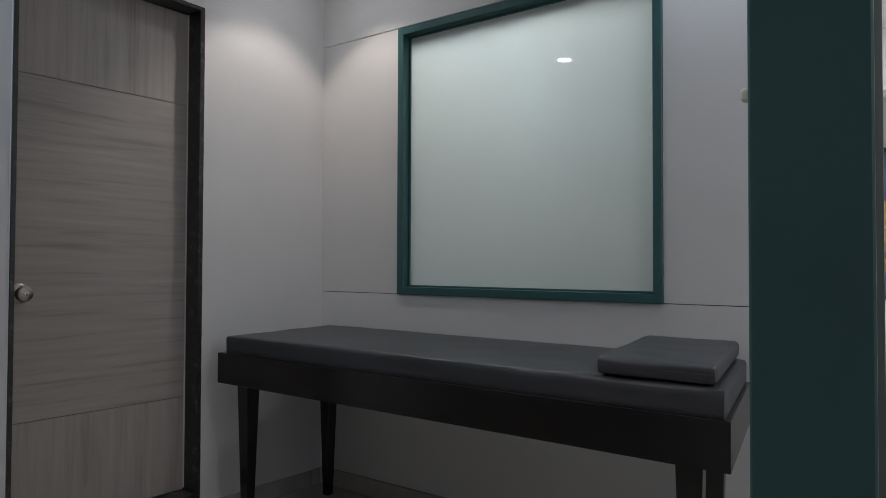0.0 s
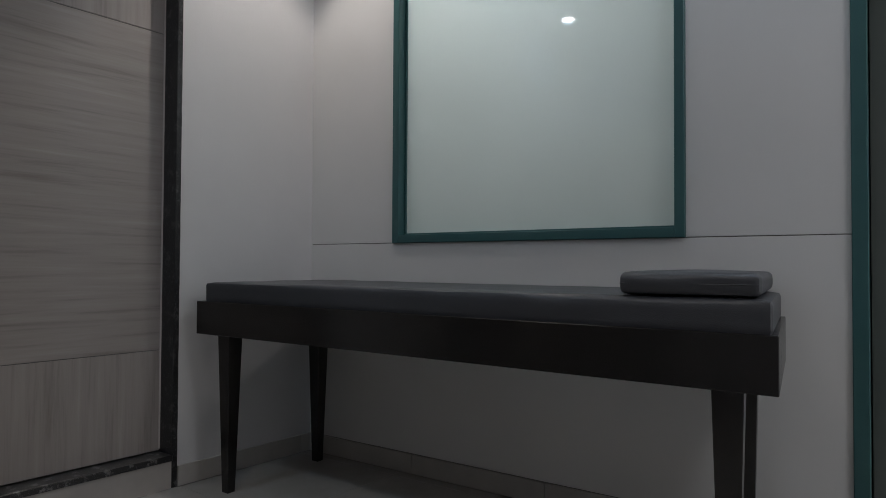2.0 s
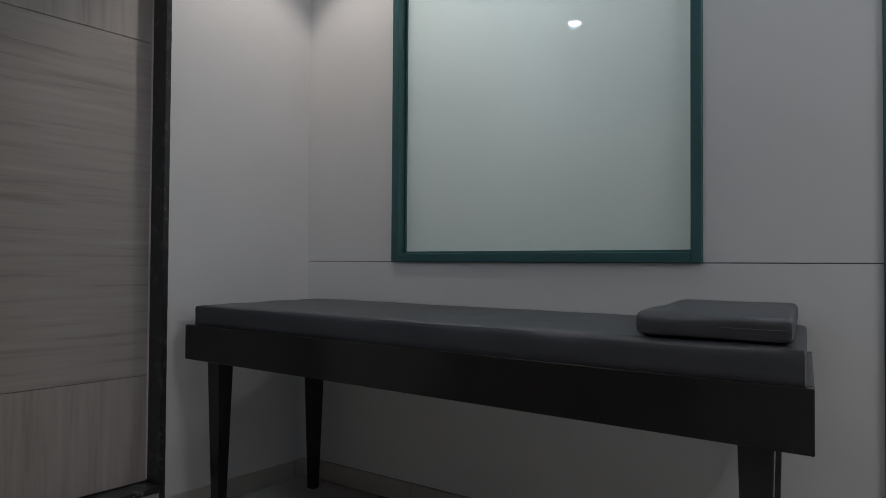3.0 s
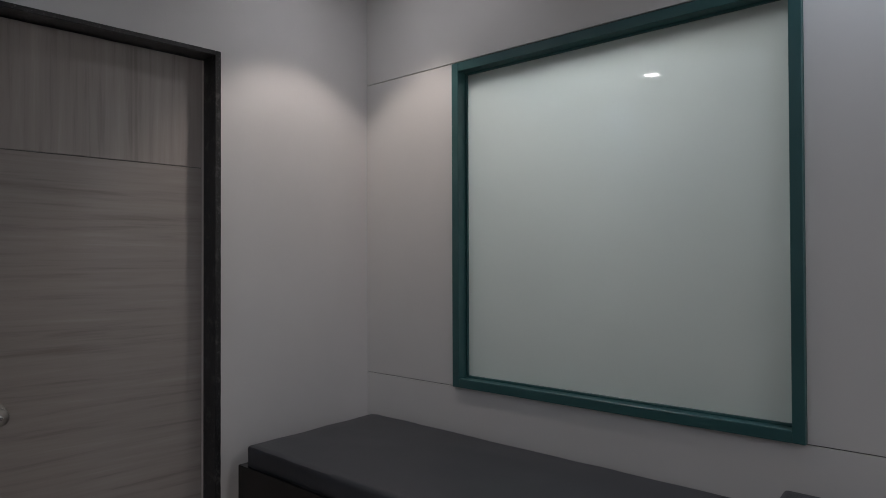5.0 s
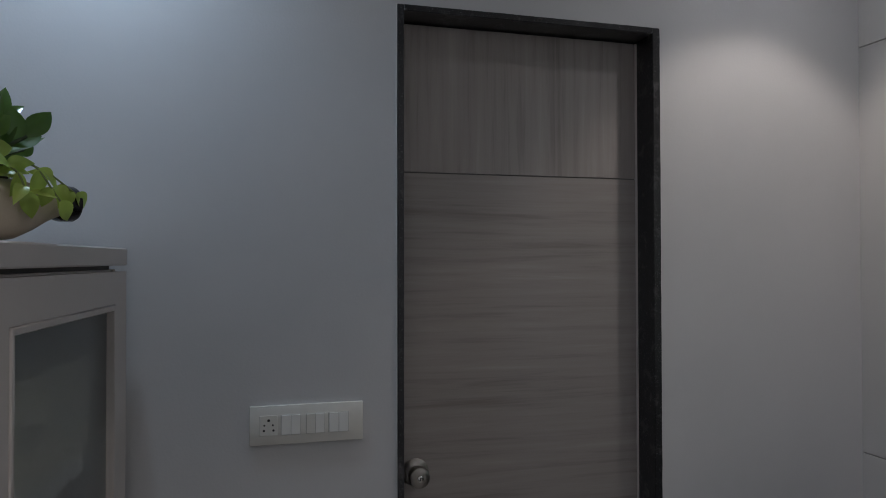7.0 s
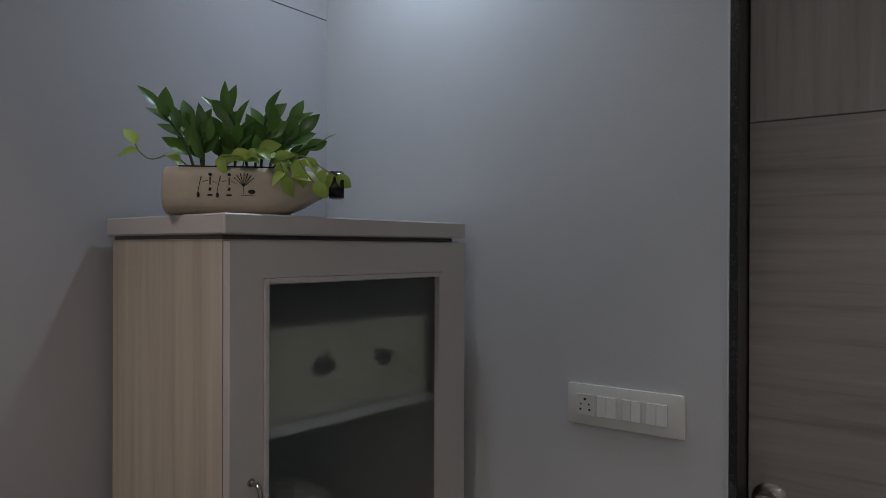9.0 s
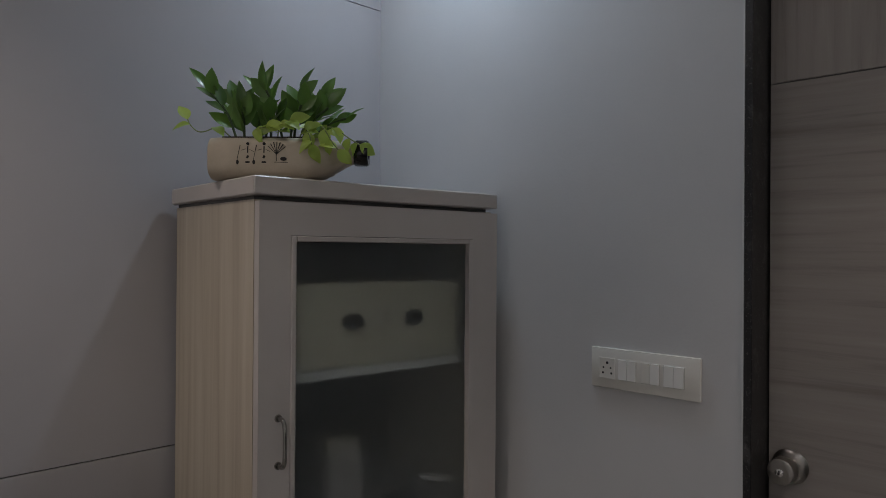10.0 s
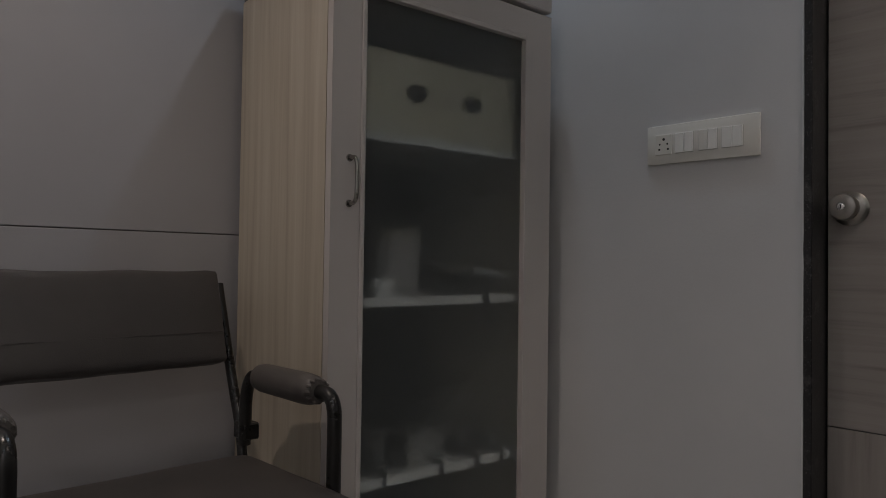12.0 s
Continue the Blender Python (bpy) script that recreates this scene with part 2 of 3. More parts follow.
def cylinder(a, b, r0, r1=None, n=24):
    """A rod or cone from point a to point b."""
    a, b = Vector(a), Vector(b)
    bm = bmesh.new()
    bmesh.ops.create_cone(bm, cap_ends=True, segments=n, radius1=r0, radius2=r0 if r1 is None else r1, depth=(b - a).length)
    m = Matrix.Translation((a + b) / 2) @ (b - a).to_track_quat("Z", "Y").to_matrix().to_4x4()
    bmesh.ops.transform(bm, matrix=m, verts=bm.verts)
    return bm


def lathe(profile, origin, axis, n=28):
    """Turns a profile of (radius, way along the axis) round the axis."""
    q = Vector(axis).to_track_quat("Z", "Y").to_matrix()
    rings, bm = [], bmesh.new()
    for r, h in profile:
        rings.append([bm.verts.new(Vector(origin) + q @ Vector((r * math.cos(2 * math.pi * i / n), r * math.sin(2 * math.pi * i / n), h))) for i in range(n)])
    for a, b in zip(rings, rings[1:]):
        for i in range(n):
            bm.faces.new((a[i], a[(i + 1) % n], b[(i + 1) % n], b[i]))
    bm.faces.new(rings[0][::-1])
    bm.faces.new(rings[-1])
    return bm


def tube(points, radius, n=14, rounds=5):
    """A bent tube along points, with its corners rounded off by cutting."""
    pts = [Vector(p) for p in points]
    for _ in range(rounds and 3):
        cut = [pts[0]]
        for a, b in zip(pts, pts[1:]):
            cut += [a.lerp(b, 0.25), a.lerp(b, 0.75)]
        pts = cut + [pts[-1]]
    bm, rings, up = bmesh.new(), [], None
    for i, p in enumerate(pts):
        d = (pts[min(i + 1, len(pts) - 1)] - pts[max(i - 1, 0)]).normalized()
        side = (up if up is not None else (Vector((0, 0, 1)) if abs(d.z) < 0.9 else Vector((1, 0, 0))))
        u = (side - d * side.dot(d)).normalized()
        w = d.cross(u)
        up = u
        rings.append([bm.verts.new(p + radius * (u * math.cos(2 * math.pi * k / n) + w * math.sin(2 * math.pi * k / n))) for k in range(n)])
    for a, b in zip(rings, rings[1:]):
        for k in range(n):
            bm.faces.new((a[k], a[(k + 1) % n], b[(k + 1) % n], b[k]))
    bm.faces.new(rings[0][::-1])
    bm.faces.new(rings[-1])
    return bm


def base_of(ob):
    at = Vector((0, 0, 0))
    while ob is not None:
        at += ob.location
        ob = ob.parent
    return at


def mesh_of(name, bm, mat, smooth=False):
    bmesh.ops.recalc_face_normals(bm, faces=bm.faces[:])
    me = bpy.data.meshes.new(name)
    bm.to_mesh(me)
    bm.free()
    me.materials.append(mat)
    if smooth:
        for f in me.polygons:
            f.use_smooth = True
        me.set_sharp_from_angle(angle=radians(40))
    return me


def part(name, bm, mat, parent, label="", smooth=False):
    """One mesh under a thing or a part; bm is in world places."""
    bmesh.ops.translate(bm, vec=-base_of(parent), verts=bm.verts)
    ob = new(name, mesh_of(name, bm, mat, smooth))
    ob.parent = parent
    return tagged(ob, label)


def thing(name, at, label, category, group="", kind=""):
    ob = new(name)
    ob.empty_display_size = 0.1
    ob.location = at
    return tagged(ob, label, category, group, kind)


def solid(name, bm, mat, label, category, kind="structure", smooth=False):
    return tagged(new(name, mesh_of(name, bm, mat, smooth)), label, category, "", kind)


# ---- setting ----
X0, X1, Y0, Y1 = -0.14, 4.6, -3.6, 4.0
floor = solid("floor", box(X0, X1, Y0, Y1, -0.10, -0.004), GROUT, "dark joints between beige glossy floor tiles", "floor")
ceiling = solid("ceiling", box(X0, X1, Y0, Y1, ZC, ZC + 0.1), CEILING, "plain white painted ceiling with recessed downlights", "ceiling")
DY0, DY1, DZ = -1.390, -0.668, 2.118      # stone lining of the door, outer size
wall_door = solid("wall_door", joined(
    box(-0.14, 0, Y0, DY0, 0, ZC), box(-0.14, 0, DY1, Y1, 0, ZC), box(-0.14, 0, DY0, DY1, DZ, ZC)), PAINT, "smooth off-white painted wall with a door", "wall")
WX0, WX1, WZ0, WZ1 = 0.493, 1.686, 0.926, 2.111   # window frame, outer size
wall_window = solid("wall_window", joined(
    box(0, WX0, 0.007, 0.12, 0, ZC), box(WX1, 2.174, 0.007, 0.12, 0, ZC), box(WX0, WX1, 0.007, 0.12, 0, WZ0), box(WX0, WX1, 0.007, 0.12, WZ1, ZC)),
    DARK_GAP, "panelled partition wall round a frosted window", "wall")
wall_cabinet = solid("wall_cabinet", box(0, 2.75, YB - 0.12, YB - 0.007, 0, ZC), DARK_GAP, "panelled wall behind the cabinet and the chair", "wall")
wall_hall_east = solid("wall_hall_east", box(X1, X1 + 0.1, Y0, Y1, 0, ZC), PAINT, "plain off-white hall wall", "wall")
wall_hall_north = solid("wall_hall_north", box(X0, X1, Y1, Y1 + 0.1, 0, ZC), PAINT, "plain off-white hall wall", "wall")
wall_hall_south = solid("wall_hall_south", box(X0, X1, Y0 - 0.1, Y0, 0, ZC), PAINT, "plain off-white hall wall", "wall")

# laminate panels with narrow open joints
J = 0.0014
for x0, x1, z0, z1 in ((0, XE, 0.078, 0.926), (0, WX0, 0.926, 2.118), (WX1, XE, 0.926, 2.118), (0, XE, 2.118, ZC)):
    part("panel", box(x0, x1, 0, 0.007, z0 + J, z1 - J, 0.0008), LAMINATE, wall_window)
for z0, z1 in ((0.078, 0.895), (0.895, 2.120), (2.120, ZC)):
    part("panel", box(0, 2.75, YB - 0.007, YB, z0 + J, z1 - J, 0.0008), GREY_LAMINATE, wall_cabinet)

# window
window_1 = thing("window_1", (1.1, 0.04, WZ0), "fixed frosted glass window in a teal painted frame", "window", kind="structure")
FW = 0.032
frame_bm = joined(box(WX0, WX0 + FW, -0.014, 0.10, WZ0, WZ1, 0.0015), box(WX1 - FW, WX1, -0.014, 0.10, WZ0, WZ1, 0.0015),
                  box(WX0 + FW, WX1 - FW, -0.014, 0.10, WZ0, WZ0 + FW, 0.0015), box(WX0 + FW, WX1 - FW, -0.014, 0.10, WZ1 - FW, WZ1, 0.0015))
part("window_frame", frame_bm, TEAL, window_1, "teal painted timber frame")
pane = part("pane", box(WX0 + FW - 0.004, WX1 - FW + 0.004, 0.036, 0.044, WZ0 + FW - 0.004, WZ1 - FW + 0.004), WINDOW_GLASS, window_1, "frosted glass pane")
for a in ((WX0 + FW, WX0 + FW + 0.008, WZ0 + FW, WZ1 - FW), (WX1 - FW - 0.008, WX1 - FW, WZ0 + FW, WZ1 - FW),
          (WX0 + FW + 0.008, WX1 - FW - 0.008, WZ0 + FW, WZ0 + FW + 0.008), (WX0 + FW + 0.008, WX1 - FW - 0.008, WZ1 - FW - 0.008, WZ1 - FW)):
    part("glazing_bead", box(a[0], a[1], 0.026, 0.0355, a[2], a[3], 0.001), TEAL, window_1)

# end of the window wall: teal post and a narrow frosted side light
trim_teal = solid("trim_teal", box(XE + 0.001, 2.174, -0.012, 0.125, 0, ZC, 0.002), TEAL, "teal painted end post of the partition", "trim")
window_2 = thing("window_2", (2.23, 0.05, 0), "narrow frosted side light beside the partition post", "window", kind="structure")
part("pane", box(2.1745, 2.324, 0.045, 0.053, 0.02, ZC), SIDE_GLASS, window_2, "olive grey frosted pane")

# entrance: end of the side partition, standing a little askew
stub = solid("wall_entrance", box(0.004, 0.060, 0.012, 0.66, 0, ZC), LAMINATE, "end of a side partition faced with grey laminate", "wall")
stub.matrix_basis = pose(2.374, -1.745, 0, 0, 0, 4.5)
cheek = new("teal_end_board", mesh_of("teal_end_board", box(0, 0.089, -0.006, 0.012, 0, ZC, 0.002), TEAL))
cheek.parent = stub
tagged(cheek, "teal painted end board")
catch = thing("door_contact", (2.364, -1.73, 1.20), "small white plastic door contact with a cord above it", "sensor")
part("case", box(2.3645, 2.3755, -1.735, -1.723, 1.1965, 1.2085, 0.003, 3), WHITE_PLASTIC, catch, smooth=True)
part("cord", tube([(2.3725, -1.729, 1.208), (2.3725, -1.729, 1.6), (2.3725, -1.729, 2.53)], 0.0018, 8), CREAM, catch, "thin tan cord")

# skirting on the two walls beside the bed, in tile lengths
baseboard = solid("baseboard", joined(box(0.0005, 0.004, DY1 + 0.002, -0.011, 0, 0.075), box(0.0, XE, -0.004, -0.0005, 0, 0.075)), GROUT, "grout behind beige skirting tiles", "baseboard")
baseboard_cab = solid("baseboard_cabinet_wall", joined(box(0.0005, 0.004, YB + 0.011, DY0 - 0.002, 0, 0.075), box(0.0, 2.75, YB + 0.0005, YB + 0.004, 0, 0.075)), GROUT, "grout behind beige skirting tiles", "baseboard")


def skirting(owner, runs):
    for axis, at, a, b, out in runs:
        s = a
        while s < b - 0.01:
            e = min(s + 0.6, b)
            if axis == "y":
                bm = box(at, at + out, s + 0.001, e - 0.001, 0.002, 0.078, 0.0012)
            else:
                bm = box(s + 0.001, e - 0.001, min(at, at + out), max(at, at + out), 0.002, 0.078, 0.0012)
            part("skirting_tile", bm, SKIRT, owner)
            s = e


skirting(baseboard, (("y", 0.0, DY1 + 0.002, -0.012, 0.010), ("x", 0.0, 0.0, XE, -0.010)))
skirting(baseboard_cab, (("y", 0.0, YB + 0.012, DY0 - 0.002, 0.010), ("x", YB, 0.0, 2.75, 0.010)))

# ---- door to the wash room ----
door_1 = thing("door_1", (-0.07, -1.04, 0), "closed grey-brown laminate door in a black granite lining", "door", kind="structure")
LT, LR = 0.016, 0.022
for bm in (box(-0.14, 0.006, DY0, DY0 + LT, 0, DZ, 0.0015), box(-0.14, 0.006, DY1 - LR, DY1, 0, DZ, 0.0015),
           box(-0.14, 0.007, DY0 + LT, DY1 - LR, DZ - LT, DZ, 0.0015)):
    bmesh.ops.subdivide_edges(bm, edges=[e for e in bm.edges if e.calc_length() > 0.3], cuts=60)
    for v in bm.verts:
        if v.co.x > -0.01:
            k = noise.noise(v.co * 30.0)
            v.co.x += 0.0016 * k
            v.co.y += 0.0010 * noise.noise(v.co * 41.0)
    part("stone_lining", bm, GRANITE, door_1, "black granite lining with chipped edges")
part("plaster_bead", box(0.0003, 0.004, DY0 - 0.004, DY0 - 0.0003, 0.08, DZ + 0.001, 0.0008), CEILING, door_1, "thin white plaster bead along the lining")
part("threshold", box(-0.14, 0.012, DY0 + LT, DY1 - LR, 0.102, 0.124, 0.002), GRANITE, door_1, "raised black granite threshold")
part("step_riser", box(-0.14, 0.004, DY0 + LT, DY1 - LR, 0, 0.1015, 0.001), SKIRT, door_1, "grey tiled step under the threshold")
leaf = part("door_leaf", box(-0.118, -0.082, DY0 + LT + 0.002, DY1 - LR - 0.002, 0.127, DZ - LT - 0.002), DARK_GAP, door_1, "flush door leaf with thin grooves")
for z0, z1, m in ((0.128, 0.508, DOOR_V), (0.508, 1.717, DOOR_H), (1.717, DZ - LT - 0.003, DOOR_V)):
    part("panel", box(-0.082, -0.078, DY0 + LT + 0.003, DY1 - LR - 0.003, z0 + 0.0015, z1 - 0.0015, 0.0006), m, leaf)
part("edge_strip", box(-0.086, -0.075, DY1 - LR - 0.006, DY1 - LR - 0.0005, 0.135, DZ - LT - 0.004), GREIGE, leaf)
KY, KZ = -1.329, 0.953
lock = part("knob_rose", lathe([(0.001, 0), (0.034, 0), (0.035, 0.004), (0.030, 0.008), (0.024, 0.010), (0.016, 0.012), (0.015, 0.020)], (-0.078, KY, KZ), (1, 0, 0)), STEEL, door_1, "satin steel rose", True)
part("knob", lathe([(0.013, 0.018), (0.016, 0.024), (0.024, 0.030), (0.0265, 0.038), (0.0265, 0.052), (0.025, 0.058), (0.021, 0.060), (0.009, 0.0605), (0.0088, 0.059), (0.001, 0.059)], (-0.078, KY, KZ), (1, 0, 0)), STEEL, lock, "satin steel door knob with a keyway", True)
part("key_barrel", lathe([(0.001, 0.0), (0.0075, 0.0), (0.0075, 0.004), (0.006, 0.005), (0.001, 0.005)], (-0.019, KY, KZ), (1, 0, 0), 16), CHROME, lock, "", True)
part("keyway", box(-0.0142, -0.0133, KY - 0.001, KY + 0.001, KZ - 0.004, KZ + 0.004), BLACK_PLASTIC, lock)

# ---- switch plate ----
SY0, SY1, SZ0, SZ1 = -1.7355, -1.4745, 1.067, 1.158
sw = thing("switch_plate", (0, (SY0 + SY1) / 2, SZ0), "white modular switch plate with one socket and five switches", "switch")
part("plate", box(0.0005, 0.009, SY0, SY1, SZ0, SZ1, 0.003, 2), PLASTIC, sw, smooth=True)


def sy(f):
    return SY0 + f * (SY1 - SY0)


ZM = (SZ0 + SZ1) / 2
part("socket", box(0.009, 0.0105, sy(0.085), sy(0.240), ZM - 0.0235, ZM + 0.0235, 0.0008), PLASTIC, sw, "five-hole socket")
for f, dz, r in ((0.165, 0.012, 0.0033), (0.128, 0.001, 0.0022), (0.200, 0.001, 0.0022), (0.124, -0.011, 0.0026), (0.206, -0.011, 0.0026)):
    part("socket_hole", cylinder((0.0095, sy(f), ZM + dz), (0.0109, sy(f), ZM + dz), r, n=14), BLACK_PLASTIC, sw)
for f0, f1 in ((0.272, 0.440), (0.490, 0.652), (0.690, 0.866)):
    part("module_frame", box(0.009, 0.0102, sy(f0) - 0.001, sy(f1) + 0.001, ZM - 0.0235, ZM + 0.0235, 0.0004), SWITCH_GAP, sw)
for f0, f1, tilt in ((0.273, 0.356, 1), (0.357, 0.439, 1), (0.491, 0.570, 0), (0.571, 0.651, 1), (0.691, 0.777, 1), (0.778, 0.865, 1)):
    bm = box(0.0098, 0.0125, sy(f0) + 0.0004, sy(f1) - 0.0004, ZM - 0.0225, ZM + 0.0225, 0.0006)
    for v in bm.verts:
        if v.co.x > 0.011:
            v.co.x += (0.0007 if (v.co.z < ZM) == (tilt == 1) else -0.0003)
    if tilt:
        part("rocker", bm, WHITE_PLASTIC, sw)
    else:
        part("blank_module", bm, PLASTIC, sw, "blank ivory module")

# ---- downlights ----
for lx, ly, w, c, cone, blend in LAMPS:
    dl = thing("downlight", (lx, ly, ZC), "round recessed ceiling downlight, switched on", "light", "downlights")
    bm = lathe([(0.046, -0.004), (0.058, -0.004), (0.060, -0.001), (0.060, 0.0)], (lx, ly, ZC), (0, 0, 1), 32)
    bmesh.ops.delete(bm, geom=[f for f in bm.faces if len(f.verts) > 4], context="FACES")
    part("trim_ring", bm, WHITE_PLASTIC, dl)
    part("diffuser", cylinder((lx, ly, ZC - 0.003), (lx, ly, ZC - 0.0005), 0.046, n=32), LAMP_GLOW, dl, "glowing diffuser")
# glowing panels for the added hall fill, all out of view
for lx, ly, w in HALL_FILL:
    cl = thing("ceiling_light", (lx, ly, ZC), "unseen square ceiling panel added to light the hall and the window glass", "light", "hall lights")
    part("frame", box(lx - 0.3, lx + 0.3, ly - 0.3, ly + 0.3, ZC - 0.012, ZC, 0.003), WHITE_PLASTIC, cl)
    part("diffuser", box(lx - 0.27, lx + 0.27, ly - 0.27, ly + 0.27, ZC - 0.016, ZC - 0.0125), PANEL_GLOW, cl)

# ---- hall beyond the partition ----
poster = thing("framed_picture", (2.0, 3.98, 1.0), "dark framed picture of blue and golden shapes on the hall wall", "picture")
part("frame", box(1.62, 2.42, 3.955, 3.998, 0.80, 1.97, 0.004), BLACK_WOOD, poster)
BLUE = mottled("picture_blue", (0.02, 0.04, 0.10), (0.10, 0.13, 0.22), 0.5, 6.0)
GOLD = mottled("picture_gold", (0.20, 0.10, 0.02), (0.40, 0.26, 0.06), 0.5, 14.0)
part("print", box(1.66, 2.38, 3.950, 3.9545, 0.84, 1.93), BLUE, poster)
for px, pz, w, h in ((1.95, 1.45, 0.16, 0.22), (2.05, 1.25, 0.20, 0.16), (1.93, 1.06, 0.26, 0.10)):
    part("gold_shape", box(px - w / 2, px + w / 2, 3.944, 3.9495, pz - h / 2, pz + h / 2, 0.002), GOLD, poster)
solid("beam_hall", box(1.2, X1, 2.72, 2.92, 2.15, ZC, 0.004), CEILING, "white painted ceiling beam across the hall", "beam")
counter = thing("hall_counter", (2.0, 3.7, 0), "low pale beige hall counter under a picture", "counter")
part("body", box(1.2, 2.8, 3.5, 3.94, 0, 0.50, 0.004), CREAM, counter)
part("top", box(1.18, 2.82, 3.48, 3.945, 0.50, 0.54, 0.004), LAMINATE, counter)

# ---- treatment bed ----
BX0, BX1, BY0, BY1 = 0.088, 2.080, -0.650, -0.033
bed = thing("treatment_bed", ((BX0 + BX1) / 2, (BY0 + BY1) / 2, 0), "black lacquered massage table on four tapered legs", "bed")
part("side_rail", box(BX0, BX1, BY0, BY0 + 0.03, 0.577, 0.698, 0.002), BLACK_WOOD, bed)
part("side_rail", box(BX0, BX1, BY1 - 0.03, BY1, 0.577, 0.698, 0.002), BLACK_WOOD, bed)
part("end_rail", box(BX0, BX0 + 0.03, BY0 + 0.0305, BY1 - 0.0305, 0.577, 0.698, 0.002), BLACK_WOOD, bed)
part("end_rail", box(BX1 - 0.03, BX1, BY0 + 0.0305, BY1 - 0.0305, 0.577, 0.698, 0.002), BLACK_WOOD, bed)
part("deck", box(BX0 + 0.0305, BX1 - 0.0305, BY0 + 0.0305, BY1 - 0.0305, 0.670, 0.688), BLACK_WOOD, bed)


def tapered_leg(x0, x1, y0, y1, inx, iny):
    """A leg that narrows to its foot; inx, iny: how far the two inner faces come in."""
    bm = box(x0, x1, y0, y1, 0, 0.66, 0.002)
    for v in bm.verts:
        k = 1 - v.co.z / 0.66
        fx = (v.co.x - x0) / (x1 - x0)
        fy = (v.co.y - y0) / (y1 - y0)
        v.co.x += k * (inx * (1 - fx) - inx * fx)
        v.co.y += k * (iny * (1 - fy) - iny * fy)
    return bm


for x0 in (BX0 + 0.088, BX1 - 0.138):
    for y0 in (BY0 + 0.031, BY1 - 0.101):
        part("leg", tapered_leg(x0, x0 + 0.072, y0, y0 + 0.070, 0.018, 0.018), BLACK_WOOD, bed)


def cushion(x0, x1, y0, y1, z0, z1, edge, puff, seed, cuts=28):
    """A padded block with soft edges, a slight crown and shallow creases."""
    bm = box(x0, x1, y0, y1, z0, z1)
    bmesh.ops.subdivide_edges(bm, edges=[e for e in bm.edges if abs((e.verts[0].co - e.verts[1].co).z) < 1e-5], cuts=cuts, use_grid_fill=True)
    bmesh.ops.subdivide_edges(bm, edges=[e for e in bm.edges if abs((e.verts[0].co - e.verts[1].co).z) > 1e-3], cuts=5)
    cx, cy, cz = (x0 + x1) / 2, (y0 + y1) / 2, (z0 + z1) / 2
    hx, hy, hz = (x1 - x0) / 2, (y1 - y0) / 2, (z1 - z0) / 2
    for v in bm.verts:
        u, w, t = (v.co.x - cx) / hx, (v.co.y - cy) / hy, (v.co.z - cz) / hz
        q = Vector(((v.co.x - cx), (v.co.y - cy), (v.co.z - cz)))
        inner = Vector((max(-hx + edge, min(hx - edge, q.x)), max(-hy + edge, min(hy - edge, q.y)), max(-hz + edge, min(hz - edge, q.z))))
        d = q - inner
        if d.length > edge:
            q = inner + d.normalized() * edge
        crown = (1 - u ** 4) * (1 - w ** 4)
        if t > 0:
            q.z += puff * crown * t
        wob = noise.noise(Vector((q.x * 6 + seed, q.y * 9, q.z * 22)))
        q += Vector((0.0, 0.0, 0.0022 * wob * (1 if t > -0.5 else 0)))
        side = noise.noise(Vector((q.x * 11 + seed, q.z * 26, q.y * 11)))
        q.y += 0.0042 * side * abs(w) ** 6 * (-1 if w < 0 else 1)
        v.co = Vector((cx, cy, cz)) + q
    return bm


mattress = thing("mattress", ((BX0 + BX1) / 2, (BY0 + BY1) / 2, 0.688), "dark grey vinyl mattress on the massage table", "mattress")
part("pad", cushion(BX0 + 0.034, BX1 - 0.012, BY0 + 0.012, BY1 + 0.012, 0.6885, 0.768, 0.014, 0.003, 3.0, 44), VINYL, mattress, smooth=True)
part("hem", joined(*[tube([(BX0 + 0.036, y, 0.6925), (BX1 - 0.014, y, 0.6925)], 0.0035, 8, 0) for y in (BY0 + 0.0125,)]), VINYL, mattress)
pillow = thing("pillow", (1.893, -0.330, 0.772), "flat dark grey vinyl pillow on the mattress", "pillow")
bm = cushion(-0.154, 0.154, -0.305, 0.305, 0, 0.050, 0.015, 0.005, 9.0)
bmesh.ops.transform(bm, matrix=pose(1.893, -0.330, 0.7715), verts=bm.verts)
part("pillow_pad", bm, VINYL, pillow, smooth=True)
bm = tube([(-0.150, -0.3045, 0.025), (0.150, -0.3045, 0.026)], 0.0012, 8, 0)
bmesh.ops.transform(bm, matrix=pose(1.893, -0.330, 0.7715), verts=bm.verts)
part("seam_piping", bm, VINYL, pillow)

# the table has racked a little out of square
for ob in (bed, mattress, pillow):
    for c in ob.children:
        for v in c.data.vertices:
            along = (v.co.x + ob.location.x - BX0) / (BX1 - BX0)
            v.co.x -= (0.095 + 0.07 * along) * (v.co.y + ob.location.y - BY0)
            v.co.y -= 0.026 * along

# ---- cabinet ----
CX0, CX1, CY0, CF = 0.050, 0.695, -2.434, -2.011
CZ = 1.474
cab = thing("cabinet", (0.056, -1.99, 0), "tall pale oak cabinet with a greige frosted glass door", "cabinet")
part("side_panel", box(CX1 - 0.018, CX1, CY0, CF - 0.0005, 0, CZ), OAK, cab, "pale oak laminate side")
part("side_panel", box(CX0, CX0 + 0.018, CY0, CF - 0.0005, 0, CZ), OAK, cab)
# the back's near-black colour stands in for shade deep in the cabinet
part("back_panel", box(CX0 + 0.0185, CX1 - 0.0185, CY0, CY0 + 0.008, 0.06, CZ), BLACK_WOOD, cab, "back panel coloured near black for the shade inside the cabinet")
